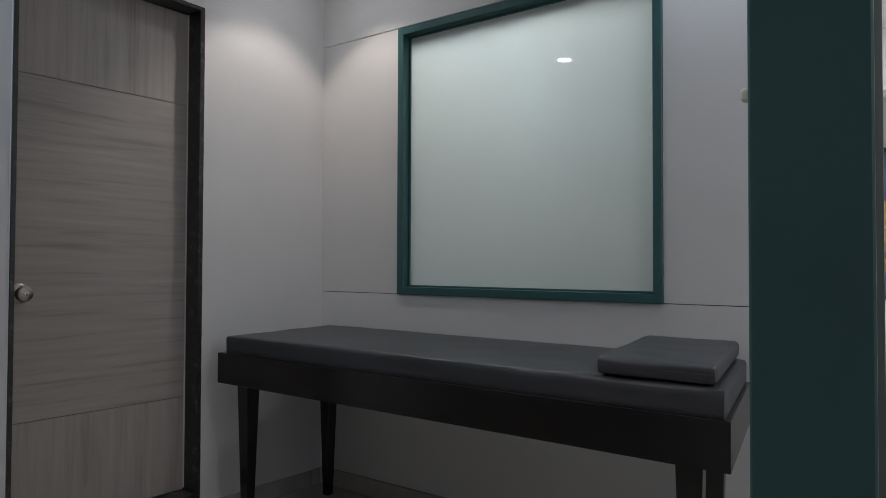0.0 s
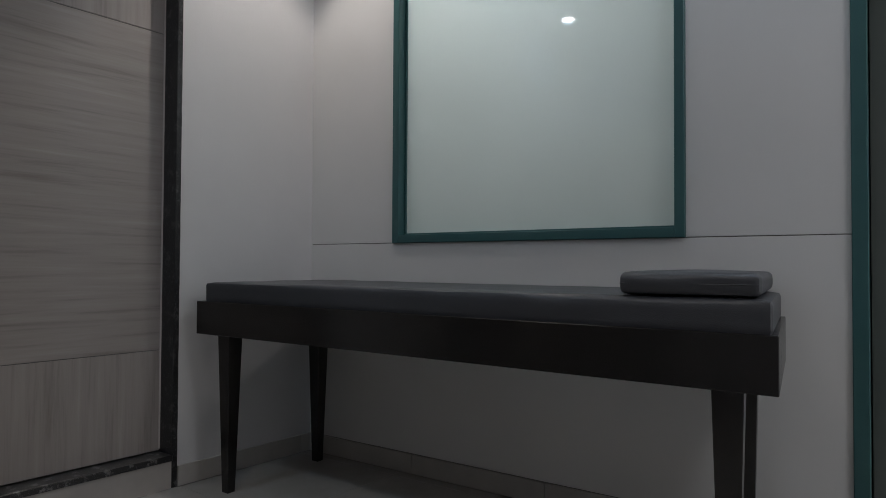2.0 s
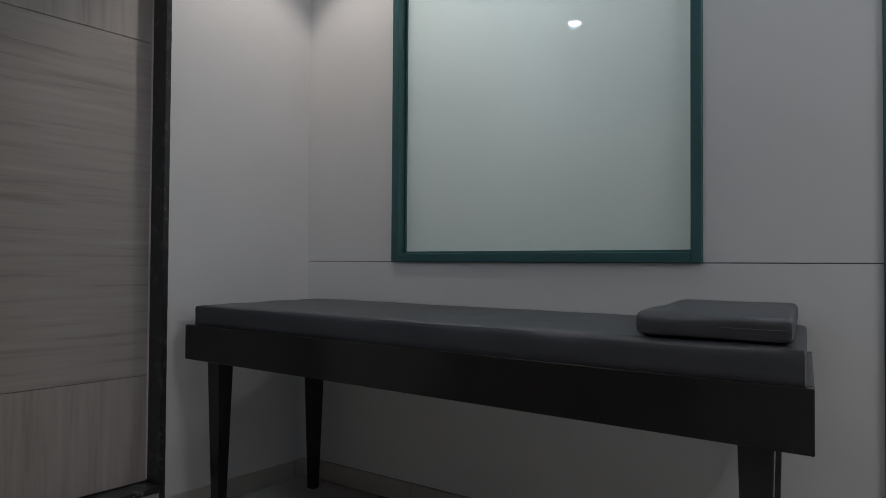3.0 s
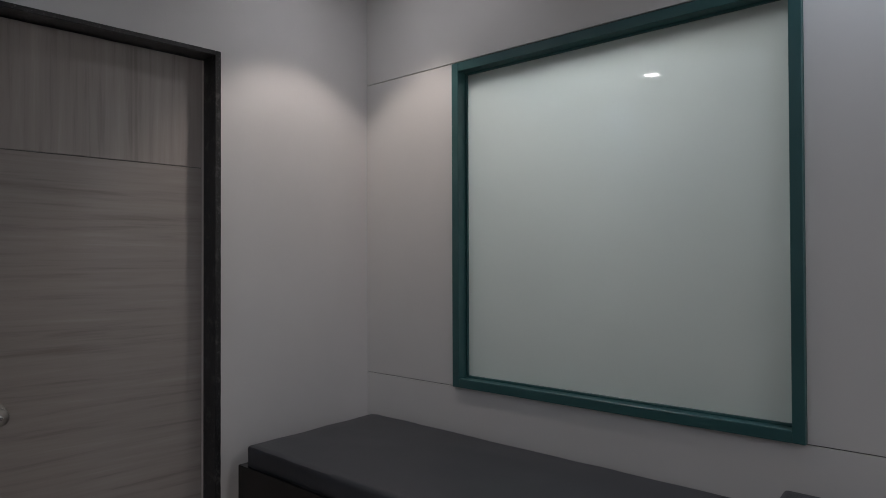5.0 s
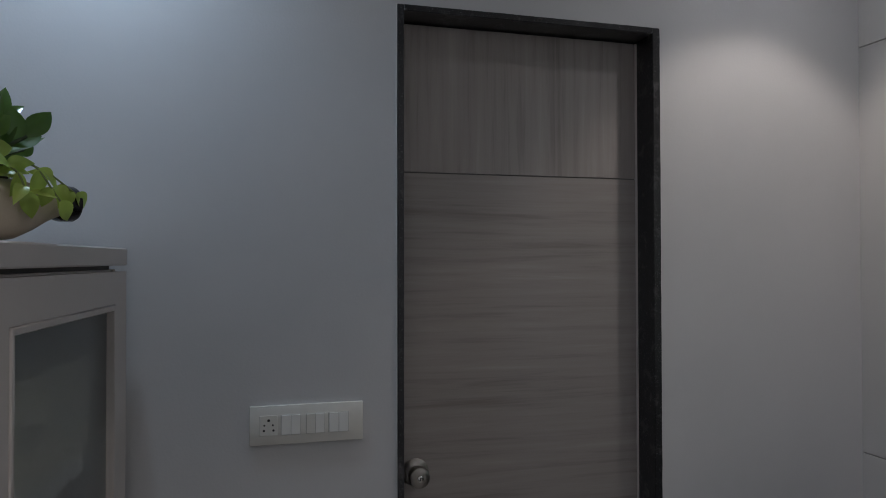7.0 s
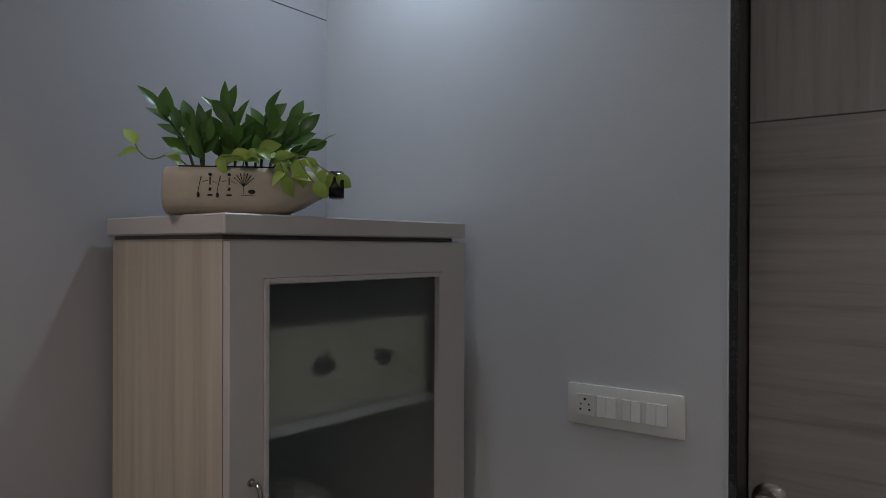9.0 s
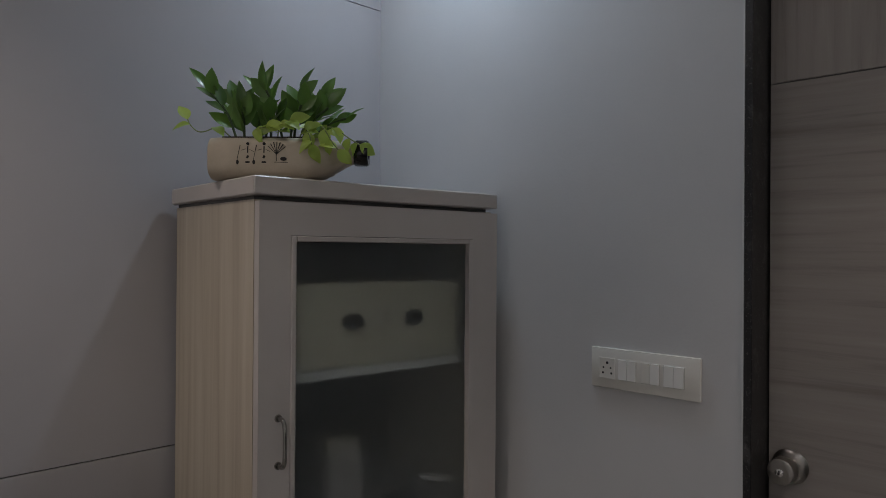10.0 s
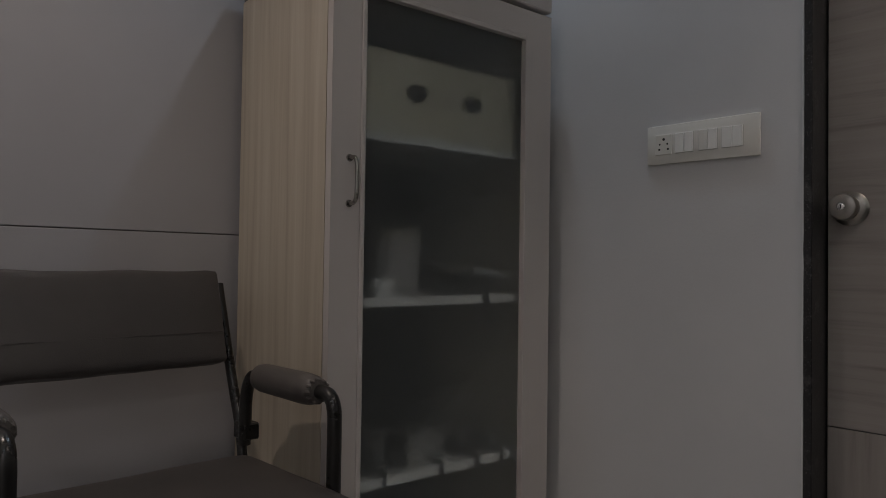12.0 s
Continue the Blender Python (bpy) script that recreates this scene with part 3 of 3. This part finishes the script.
part("plinth", box(CX0 + 0.0185, CX1 - 0.0185, CF - 0.04, CF - 0.022, 0, 0.0595), GREIGE, cab)
part("bottom", box(CX0 + 0.0185, CX1 - 0.0185, CY0 + 0.0085, CF - 0.002, 0.06, 0.078), SHELF_WHITE, cab)
part("carcass_top", box(CX0 + 0.0185, CX1 - 0.0185, CY0 + 0.0085, CF - 0.002, CZ - 0.018, CZ - 0.0005), GREIGE, cab)
part("top", box(CX0, CX1 + 0.012, CY0 - 0.005, CF + 0.024, 1.482, 1.519, 0.003), GREIGE, cab, "thick greige top board")
# packer toned dark to deepen the shade in the slit under the top
part("top_packer", box(CX0 + 0.01, CX1 - 0.004, CY0, CF - 0.01, CZ, 1.4815), DARK_GAP, cab)
SHELVES = (1.098, 0.735, 0.342)
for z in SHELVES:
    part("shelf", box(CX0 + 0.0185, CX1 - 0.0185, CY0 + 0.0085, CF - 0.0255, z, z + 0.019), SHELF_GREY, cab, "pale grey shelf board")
    part("shelf_edge", box(CX0 + 0.0185, CX1 - 0.0185, CF - 0.025, CF - 0.022, z - 0.001, z + 0.0195, 0.0008), SHELF_WHITE, cab, "white shelf edging")
# door with its bead and pane
GX0, GX1, GZ0, GZ1 = 0.134, 0.626, 0.13, 1.404
D0, D1 = CF + 0.0015, CF + 0.022
cdoor = part("door", joined(box(CX0 + 0.0008, GX0, D0, D1, 0.062, CZ - 0.004), box(GX1, CX1 - 0.0008, D0, D1, 0.062, CZ - 0.004),
                            box(GX0, GX1, D0, D1, 0.062, GZ0), box(GX0, GX1, D0, D1, GZ1, CZ - 0.004)), GREIGE, cab, "greige painted door frame")
B = 0.012
for a in ((GX0 + 0.001, GX0 + B, GZ0 + 0.001, GZ1 - 0.001), (GX1 - B, GX1 - 0.001, GZ0 + 0.001, GZ1 - 0.001),
          (GX0 + B, GX1 - B, GZ0 + 0.001, GZ0 + B), (GX0 + B, GX1 - B, GZ1 - B, GZ1 - 0.001)):
    part("glazing_bead", box(a[0], a[1], D0 + 0.004, D1 + 0.003, a[2], a[3], 0.0015), GREIGE, cdoor)
cpane = part("pane", box(GX0 + B - 0.003, GX1 - B + 0.003, D0 + 0.004, D0 + 0.008, GZ0 + B - 0.003, GZ1 - B + 0.003), CABINET_GLASS, cdoor, "etched glass pane")
cpane.visible_shadow = False
HX = 0.651
part("handle", joined(tube([(HX, D1, 0.950), (HX, D1 + 0.028, 0.950), (HX, D1 + 0.030, 0.997), (HX, D1 + 0.028, 1.043), (HX, D1, 1.043)], 0.0045, 12),
                      lathe([(0.001, 0), (0.008, 0), (0.007, 0.003), (0.001, 0.003)], (HX, D1, 0.950), (0, 1, 0), 16), lathe([(0.001, 0), (0.008, 0), (0.007, 0.003), (0.001, 0.003)], (HX, D1, 1.043), (0, 1, 0), 16)), NICKEL, cdoor, "bowed nickel pull handle", True)

# contents behind the etched glass
SY = CF - 0.026
carton = thing("storage_box", (0.35, SY - 0.1, SHELVES[0] + 0.019), "cream storage box with two dark grip holes on a shelf", "box")
z0 = SHELVES[0] + 0.0195
part("body", box(0.125, 0.605, SY - 0.28, SY - 0.004, z0, z0 + 0.185, 0.004), CREAM, carton)
for x in (0.275, 0.445):
    bm = lathe([(0.001, 0), (0.019, 0), (0.017, 0.006), (0.001, 0.006)], (x, SY - 0.0035, z0 + 0.10), (0, 1, 0), 20)
    for v in bm.verts:
        v.co.x = x + 1.5 * (v.co.x - x)
    part("grip", bm, BLACK_PLASTIC, carton, "dark oval grip")
part("grip_bar", box(0.29, 0.43, SY - 0.0035, SY - 0.001, z0 + 0.098, z0 + 0.103), GREIGE, carton)
small = thing("carton", (0.37, SY - 0.1, SHELVES[1] + 0.019), "small pale carton on the middle shelf", "box")
z1 = SHELVES[1] + 0.0195
part("body", box(0.33, 0.42, SY - 0.21, SY - 0.14, z1, z1 + 0.14, 0.003), GREIGE, small)
part("lid", box(0.328, 0.422, SY - 0.212, SY - 0.138, z1 + 0.1405, z1 + 0.155, 0.003), CREAM, small)
jar = thing("jar", (0.50, SY - 0.05, z1), "small pale glass jar on the middle shelf", "jar")
part("jar_body", lathe([(0.001, 0), (0.024, 0), (0.026, 0.01), (0.026, 0.03), (0.018, 0.04), (0.001, 0.04)], (0.50, SY - 0.05, z1), (0, 0, 1), 20), SHELF_WHITE, jar, "", True)
part("jar_lid", cylinder((0.50, SY - 0.05, z1 + 0.04), (0.50, SY - 0.05, z1 + 0.05), 0.019), STEEL, jar)
bundle = thing("tubing_coil", (0.24, SY - 0.05, z1), "coil of dark and grey tubing hanging over the shelf edge", "tubing")
part("coil", tube([(0.20, SY - 0.12, z1 + 0.012), (0.30, SY - 0.10, z1 + 0.02), (0.28, SY - 0.02, z1 + 0.03), (0.20, SY - 0.01, z1 + 0.035), (0.17, SY - 0.08, z1 + 0.045), (0.27, SY - 0.07, z1 + 0.05), (0.24, SY + 0.006, z1 + 0.03), (0.235, SY + 0.012, z1 - 0.02), (0.215, SY + 0.01, z1 - 0.10)], 0.008, 10), BLACK_PLASTIC, bundle, "", True)
part("loose_end", tube([(0.16, SY - 0.10, z1 + 0.01), (0.22, SY - 0.06, z1 + 0.06), (0.14, SY - 0.03, z1 + 0.05), (0.11, SY - 0.06, z1 + 0.012)], 0.007, 10), SHELF_WHITE, bundle, "pale tube end", True)
z2 = SHELVES[2] + 0.0195
for x, r, h in ((0.20, 0.022, 0.06), (0.28, 0.018, 0.05), (0.45, 0.03, 0.09), (0.54, 0.026, 0.07)):
    bottle = thing("bottle", (x, SY - 0.06, z2), "small dark bottle on the lower shelf", "bottle", "shelf bottles")
    part("bottle_body", lathe([(0.001, 0), (r, 0), (r, h * 0.7), (r * 0.45, h * 0.85), (r * 0.45, h), (0.001, h)], (x, SY - 0.06, z2), (0, 0, 1), 18), BLACK_GLAZE, bottle, "", True)
    part("bottle_cap", cylinder((x, SY - 0.06, z2 + h), (x, SY - 0.06, z2 + h + 0.012), r * 0.5), BLACK_PLASTIC, bottle)
strap = thing("cloth_strap", (0.33, SY, z2), "dark straps hanging over the lower shelf edge", "strap")
for x in (0.17, 0.25, 0.36, 0.52):
    part("strap_end", tube([(x, SY - 0.06, z2 + 0.006), (x, SY + 0.004, z2 + 0.008), (x + 0.01, SY + 0.010, z2 - 0.03), (x + 0.02, SY + 0.010, z2 - 0.07)], 0.006, 8), BLACK_PLASTIC, strap)

# the cabinet stands a little askew, with all that is in it
ASKEW = Matrix.Translation((0.056, -1.99, 0)) @ Matrix.Rotation(radians(-4.7), 4, "Z") @ Matrix.Translation((-0.056, 1.99, 0))
for ob in scene.objects:
    if ob.parent is None and ob.get("category") in ("cabinet", "box", "jar", "tubing", "bottle", "strap"):
        ob.matrix_basis = ASKEW @ ob.matrix_basis

# ---- planter on the cabinet ----
PT = 1.5195
AX0, AX1 = Vector((0.686, -2.236)), Vector((0.460, -1.999))
pd = (AX1 - AX0).normalized()
PM = Matrix(((pd.x, pd.y, 0, AX0.x), (pd.y, -pd.x, 0, AX0.y), (0, 0, 1, PT), (0, 0, 0, 1)))   # along the bottle, across it, up
PL = (AX1 - AX0).length
planter = thing("planter", (0.58, -2.1, PT), "sand coloured ceramic planter shaped like a lying bottle", "planter")


def bottle_body():
    """Body with an almost rectangular section that draws in to a round neck; open on top."""
    bm, rings, n = bmesh.new(), [], 28
    stations = [(0.0, 0.046, 0.040, 0.046), (0.004, 0.054, 0.0445, 0.0455), (0.02, 0.056, 0.0455, 0.0455), (0.19, 0.056, 0.0455, 0.0455), (0.225, 0.054, 0.0435, 0.047), (0.255, 0.046, 0.036, 0.052),
                (0.28, 0.034, 0.026, 0.057), (0.298, 0.027, 0.021, 0.060), (PL - 0.024, 0.025, 0.020, 0.061)]
    for s, w, h, zc in stations:
        p = 3.6 if s < 0.23 else 2.6
        ring = []
        for i in range(n):
            a = 2 * math.pi * (i + 0.5) / n
            c, d = math.cos(a), math.sin(a)
            ring.append(bm.verts.new((s, w * math.copysign(abs(c) ** (2 / p), c), zc + h * math.copysign(abs(d) ** (2 / p), d))))
        rings.append(ring)
    for a, b in zip(rings, rings[1:]):
        for i in range(n):
            bm.faces.new((a[i], a[(i + 1) % n], b[(i + 1) % n], b[i]))
    bm.faces.new(rings[0][::-1])
    bm.faces.new(rings[-1])
    bm.transform(PM)
    return bm


part("bottle_body", bottle_body(), CERAMIC, planter, "sand coloured glazed body", True)
bm = lathe([(0.021, 0), (0.0265, 0.001), (0.0280, 0.005), (0.0280, 0.025), (0.0255, 0.030), (0.013, 0.030), (0.013, 0.016), (0.001, 0.016)], (PL - 0.028, 0, 0.061), (1, 0, 0), 24)
bm.transform(PM)
part("neck_ring", bm, BLACK_GLAZE, planter, "black glazed neck ring", True)
bm = box(0.026, 0.215, -0.034, 0.034, 0.084, 0.0914, 0.001)
bm.transform(PM)
part("soil", bm, SOIL, planter, "dark potting soil")
FRONT = 0.0562


def drawn(bm):
    bm.transform(PM)
    part("painted_mark", bm, INK, planter)


def stroke(s0, z0, s1, z1, w=0.0006):
    s0, s1, z0, z1 = 0.012 + 1.3 * s0, 0.012 + 1.3 * s1, 0.054 + 1.35 * (z0 - 0.060), 0.054 + 1.35 * (z1 - 0.060)
    d = Vector((s1 - s0, 0, z1 - z0))
    q = Vector((-d.z, 0, d.x)).normalized() * w * 0.7
    bm = bmesh.new()
    vs = []
    for y in (FRONT - 0.003, FRONT + 0.0004):
        for p in (Vector((s0, y, z0)) + q, Vector((s1, y, z1)) + q, Vector((s1, y, z1)) - q, Vector((s0, y, z0)) - q):
            vs.append(bm.verts.new(p))
    for f in ((0, 1, 2, 3), (7, 6, 5, 4), (0, 4, 5, 1), (1, 5, 6, 2), (2, 6, 7, 3), (3, 7, 4, 0)):
        bm.faces.new([vs[i] for i in f])
    drawn(bm)


def spotmark(s, z, r, squash=1.0):
    s, z, r = 0.012 + 1.3 * s, 0.054 + 1.35 * (z - 0.060), r * 1.3
    bm = cylinder((0, FRONT - 0.003, 0), (0, FRONT + 0.0004, 0), r, n=12)
    for v in bm.verts:
        v.co.z = v.co.z * squash + z
        v.co.x += s
    drawn(bm)


for s in (0.058, 0.084):
    spotmark(s, 0.074, 0.0023)
    stroke(s, 0.070, s, 0.060, 0.0014)
    stroke(s - 0.001, 0.052, s + 0.001, 0.056, 0.0032)
    stroke(s - 0.012, 0.072, s - 0.017, 0.048)
    stroke(s - 0.010, 0.064, s - 0.003, 0.066)
    stroke(s + 0.003, 0.065, s + 0.010, 0.062)
    spotmark(s - 0.016, 0.046, 0.0022, 1.7)
    spotmark(s, 0.046, 0.0042, 0.35)
for k in range(7):
    a = radians(35 + 18 * k)
    stroke(0.104, 0.058, 0.104 + 0.017 * math.cos(a), 0.060 + 0.017 * math.sin(a), 0.0008)
stroke(0.104, 0.048, 0.104, 0.060)
spotmark(0.115, 0.051, 0.0052, 0.6)
stroke(0.100, 0.046, 0.122, 0.0455)


# ---- plants ----
def leaf_mesh(name, mat, length, width, fold, bend):
    """A pointed leaf: folded along its midrib and bent along its length, grown from its stalk along +x."""
    bm, rows = bmesh.new(), []
    for i in range(8):
        t = i / 7
        w = width * (math.sin(math.pi * min(1, t * 0.97 + 0.03) ** 0.85)) ** 0.9
        x, z = length * t, -bend * t * t * length
        rows.append([bm.verts.new((x, s * w / 2, z + abs(s) * fold * w)) for s in (-1, -0.5, 0, 0.5, 1)])
    for a, b in zip(rows, rows[1:]):
        for k in range(4):
            bm.faces.new((a[k], a[k + 1], b[k + 1], b[k]))
    bmesh.ops.remove_doubles(bm, verts=bm.verts, dist=1e-5)
    me = mesh_of(name, bm, mat)
    for f in me.polygons:
        f.use_smooth = True
    return me


rng = random.Random(5)
ZZ = [leaf_mesh("leaf", LEAF, 0.056, 0.032, 0.08, 0.20), leaf_mesh("leaf", LEAF, 0.049, 0.030, 0.08, 0.1), leaf_mesh("leaf", LEAF, 0.062, 0.024, 0.14, 0.30)]
POTHOS = [leaf_mesh("leaf", PALE_LEAF, 0.038, 0.026, 0.10, 0.5), leaf_mesh("leaf", PALE_LEAF, 0.030, 0.020, 0.14, 0.8)]
ROOMWARD = Vector((0.62, 0.62, 0.48))


def set_leaf(parent, data, at, way, facing, roll):
    """A leaf that grows along way, with its upper side turned towards facing."""
    ob = new("leaf", data)
    x = Vector(way).normalized()
    z = Vector(facing) - x * x.dot(Vector(facing))
    if z.length < 0.05:
        z = Vector((0, 0, 1)) - x * x.z
    z.normalize()
    m = Matrix((x, z.cross(x), z)).transposed().to_4x4() @ Matrix.Rotation(roll, 4, "X")
    m.translation = Vector(at) - base_of(parent)
    ob.parent = parent
    ob.matrix_basis = m
    return ob


def zz_stem(s, y, lean_s, lean_y, height, leaves):
    """One upright stalk with leaves set alternately; s and y are places in the planter, lean is how far the tip leans."""
    root = PM @ Vector((s, y, 0.088))
    tip = PM @ Vector((s + lean_s, y + lean_y, 0.088 + height))
    mid = root.lerp(tip, 0.5) + (PM.to_3x3() @ Vector((-lean_s * 0.18, -lean_y * 0.18, 0.008)))
    plant = thing("zz_plant", root, "upright glossy dark green potted stalk with paired leaves", "plant", "stalks in the planter")
    part("stem", tube([root, mid, tip], 0.0028, 7), STEM, plant)
    for i in range(leaves):
        t = 0.22 + 0.78 * i / (leaves - 1)
        p = root.lerp(mid, t * 2) if t < 0.5 else mid.lerp(tip, t * 2 - 1)
        d = (tip - root).normalized()
        side = PM.to_3x3() @ Vector((1, 0, 0))
        if i == leaves - 1:
            way = d
        else:
            way = side * (1 if i % 2 else -1) * rng.uniform(0.35, 0.75) + d * rng.uniform(0.8, 1.1) + (PM.to_3x3() @ Vector((0, rng.uniform(-0.25, 0.6), 0)))
        face = ROOMWARD + Vector((rng.uniform(-0.7, 0.7), rng.uniform(-0.7, 0.7), rng.uniform(-0.2, 0.5)))
        set_leaf(plant, ZZ[rng.randrange(3)], p, way, face, rng.uniform(-0.35, 0.35))


for s, y, ls, ly, h, k in ((0.050, 0.010, -0.060, 0.01, 0.105, 7), (0.060, -0.015, -0.025, -0.01, 0.092, 6), (0.068, 0.015, 0.002, 0.02, 0.055, 5), (0.092, 0.0, 0.018, 0.01, 0.102, 6),
                           (0.100, -0.02, 0.030, -0.02, 0.065, 5), (0.148, 0.012, -0.030, 0.02, 0.100, 6), (0.158, -0.012, 0.024, 0.0, 0.105, 7), (0.172, 0.012, 0.020, 0.02, 0.070, 5),
                           (0.185, -0.010, 0.040, -0.01, 0.092, 7), (0.196, 0.010, 0.050, 0.01, 0.066, 6), (0.126, 0.02, 0.006, 0.03, 0.040, 4), (0.205, -0.02, 0.068, -0.02, 0.055, 5)):
    zz_stem(s, y, ls, ly, h, k)


def vine(points, leaves, label):
    pts = [PM @ Vector(p) for p in points]
    v = thing("pothos_vine", pts[0], label, "plant", "trailing vines")
    part("vine_stem", tube(pts, 0.0014, 6), VINE, v)
    for i in range(leaves):
        t = (i + 0.6) / leaves * (len(pts) - 1)
        a = min(int(t), len(pts) - 2)
        p = pts[a].lerp(pts[a + 1], t - a)
        way = PM.to_3x3() @ Vector((rng.uniform(-0.6, 1), rng.uniform(0.0, 0.9), rng.uniform(-0.9, 0.3)))
        face = ROOMWARD + Vector((rng.uniform(-0.5, 0.5), rng.uniform(-0.5, 0.5), rng.uniform(-0.1, 0.7)))
        set_leaf(v, POTHOS[i % 2], p, way, face, rng.uniform(-0.4, 0.4))
    set_leaf(v, POTHOS[0], pts[-1], pts[-1] - pts[-2], ROOMWARD, 0.4)


vine([(0.205, 0.01, 0.090), (0.225, 0.035, 0.125), (0.245, 0.055, 0.105), (0.262, 0.060, 0.075), (0.275, 0.058, 0.060)], 5, "pale green vine trailing over the bottle's neck")
vine([(0.212, 0.0, 0.090), (0.240, 0.01, 0.120), (0.270, 0.03, 0.105), (0.292, 0.035, 0.088), (0.315, 0.030, 0.075)], 6, "pale green vine trailing over the bottle's neck")
vine([(0.190, 0.03, 0.090), (0.200, 0.05, 0.11), (0.215, 0.062, 0.095), (0.222, 0.066, 0.070)], 4, "pale green vine trailing over the planter's rim")
vine([(0.040, 0.0, 0.090), (0.010, 0.01, 0.118), (-0.028, 0.01, 0.100), (-0.050, 0.01, 0.118), (-0.056, 0.01, 0.132)], 2, "pale green vine reaching out past the planter's end")
vine([(0.090, 0.02, 0.090), (0.100, 0.045, 0.105), (0.125, 0.055, 0.108)], 3, "pale green vine among the dark stalks")
vine([(0.140, 0.02, 0.090), (0.150, 0.05, 0.115), (0.175, 0.055, 0.122)], 3, "pale green vine among the dark stalks")

# ---- chair ----
AXR, AXL = 0.757, 1.267     # the two arms
chair = thing("office_chair", ((AXR + AXL) / 2, -2.1, 0), "black tubular steel armchair with dark vinyl seat and back", "chair")


bm = cushion(AXR + 0.006, AXL - 0.006, -0.105, 0.105, -0.022, 0.022, 0.010, 0.006, 5.0, 20)
bmesh.ops.transform(bm, matrix=Matrix.Translation((0, -2.365, 0.703)) @ Matrix.Rotation(radians(-73), 4, "X"), verts=bm.verts)
seam = tube([(AXR + 0.008, 0.038, 0.0282), (AXL - 0.008, 0.038, 0.0282)], 0.0008, 6, 0)
bmesh.ops.transform(seam, matrix=Matrix.Translation((0, -2.365, 0.703)) @ Matrix.Rotation(radians(-73), 4, "X"), verts=seam.verts)
part("backrest", bm, SEAT_VINYL, chair, "dark vinyl padded backrest", True)
part("back_seam", seam, SEAT_VINYL, chair)
part("seat", cushion(AXR + 0.004, AXL - 0.004, -2.225, -1.79, 0.384, 0.432, 0.018, 0.008, 7.0, 20), SEAT_VINYL, chair, "dark vinyl padded seat", True)
for x, out in ((AXR, -1), (AXL, 1)):
    part("arm_tube", tube([(x, -1.922, 0.0), (x, -1.922, 0.50), (x, -1.922, 0.591), (x, -1.985, 0.591), (x, -2.16, 0.591), (x, -2.244, 0.591), (x, -2.250, 0.440)], 0.0135, 14), BLACK_METAL, chair, "", True)
    part("arm_pad", lathe([(0.013, 0.0), (0.020, 0.002), (0.026, 0.012), (0.029, 0.03), (0.0295, 0.12), (0.030, 0.18), (0.028, 0.203), (0.024, 0.214), (0.019, 0.218), (0.022, 0.224), (0.014, 0.226)], (x, -2.196, 0.591), (0, 1, 0), 28), PAD_CLOTH, chair, "grey-brown gathered arm pad", True)
    gathers = []
    for k in range(12):
        a = 2 * math.pi * k / 12
        c = Vector((x + 0.021 * math.cos(a), -1.975, 0.591 + 0.021 * math.sin(a)))
        gathers.append(cylinder(c + Vector((0, -0.008, 0)), c + Vector((0, 0.006, 0)), 0.0045, 0.002, 8))
    part("pad_gathers", joined(*gathers), PAD_CLOTH, chair)
    bx = x + out * 0.020
    part("back_post", tube([(bx, -2.425, 0.775), (bx, -2.360, 0.588), (x + out * 0.008, -2.268, 0.43), (x, -2.262, 0.35), (bx, -2.32, 0.0)], 0.011, 12), BLACK_METAL, chair, "", True)
    part("bracket", box(min(x, bx) - 0.008, max(x, bx) + 0.008, -2.285, -2.235, 0.450, 0.485, 0.003), BLACK_METAL, chair)
    part("seat_rail", tube([(x, -1.892, 0.388), (x, -2.26, 0.388)], 0.011, 10, 0), BLACK_METAL, chair)
part("cross_rail", tube([(AXR, -1.893, 0.380), (AXL, -1.893, 0.380)], 0.011, 10, 0), BLACK_METAL, chair)

# ---- floor tiles: those of the room as pieces, those of the hall joined ----
TS = 0.6
shared = mesh_of("floor_tile", box(-TS / 2 + 0.001, TS / 2 - 0.001, -TS / 2 + 0.001, TS / 2 - 0.001, -0.004, 0.0, 0.0006), TILE)
hall = []
for i in range(-1, 9):
    for j in range(-7, 8):
        cx, cy = 0.545 - TS / 2 + TS * i, -0.06 - TS / 2 + TS * j
        if cx < X0 or cx > X1 + 0.2 or cy < Y0 - 0.2 or cy > Y1:
            continue
        if cx < 2.9 and -2.9 < cy < 0.3:
            ob = new("floor_tile", shared)
            ob.parent = floor
            ob.location = (cx, cy, 0)
        else:
            hall.append(box(cx - TS / 2 + 0.001, cx + TS / 2 - 0.001, cy - TS / 2 + 0.001, cy + TS / 2 - 0.001, -0.004, 0.0))
tagged(part("hall_tiles", joined(*hall), TILE, floor), kind="stuff")
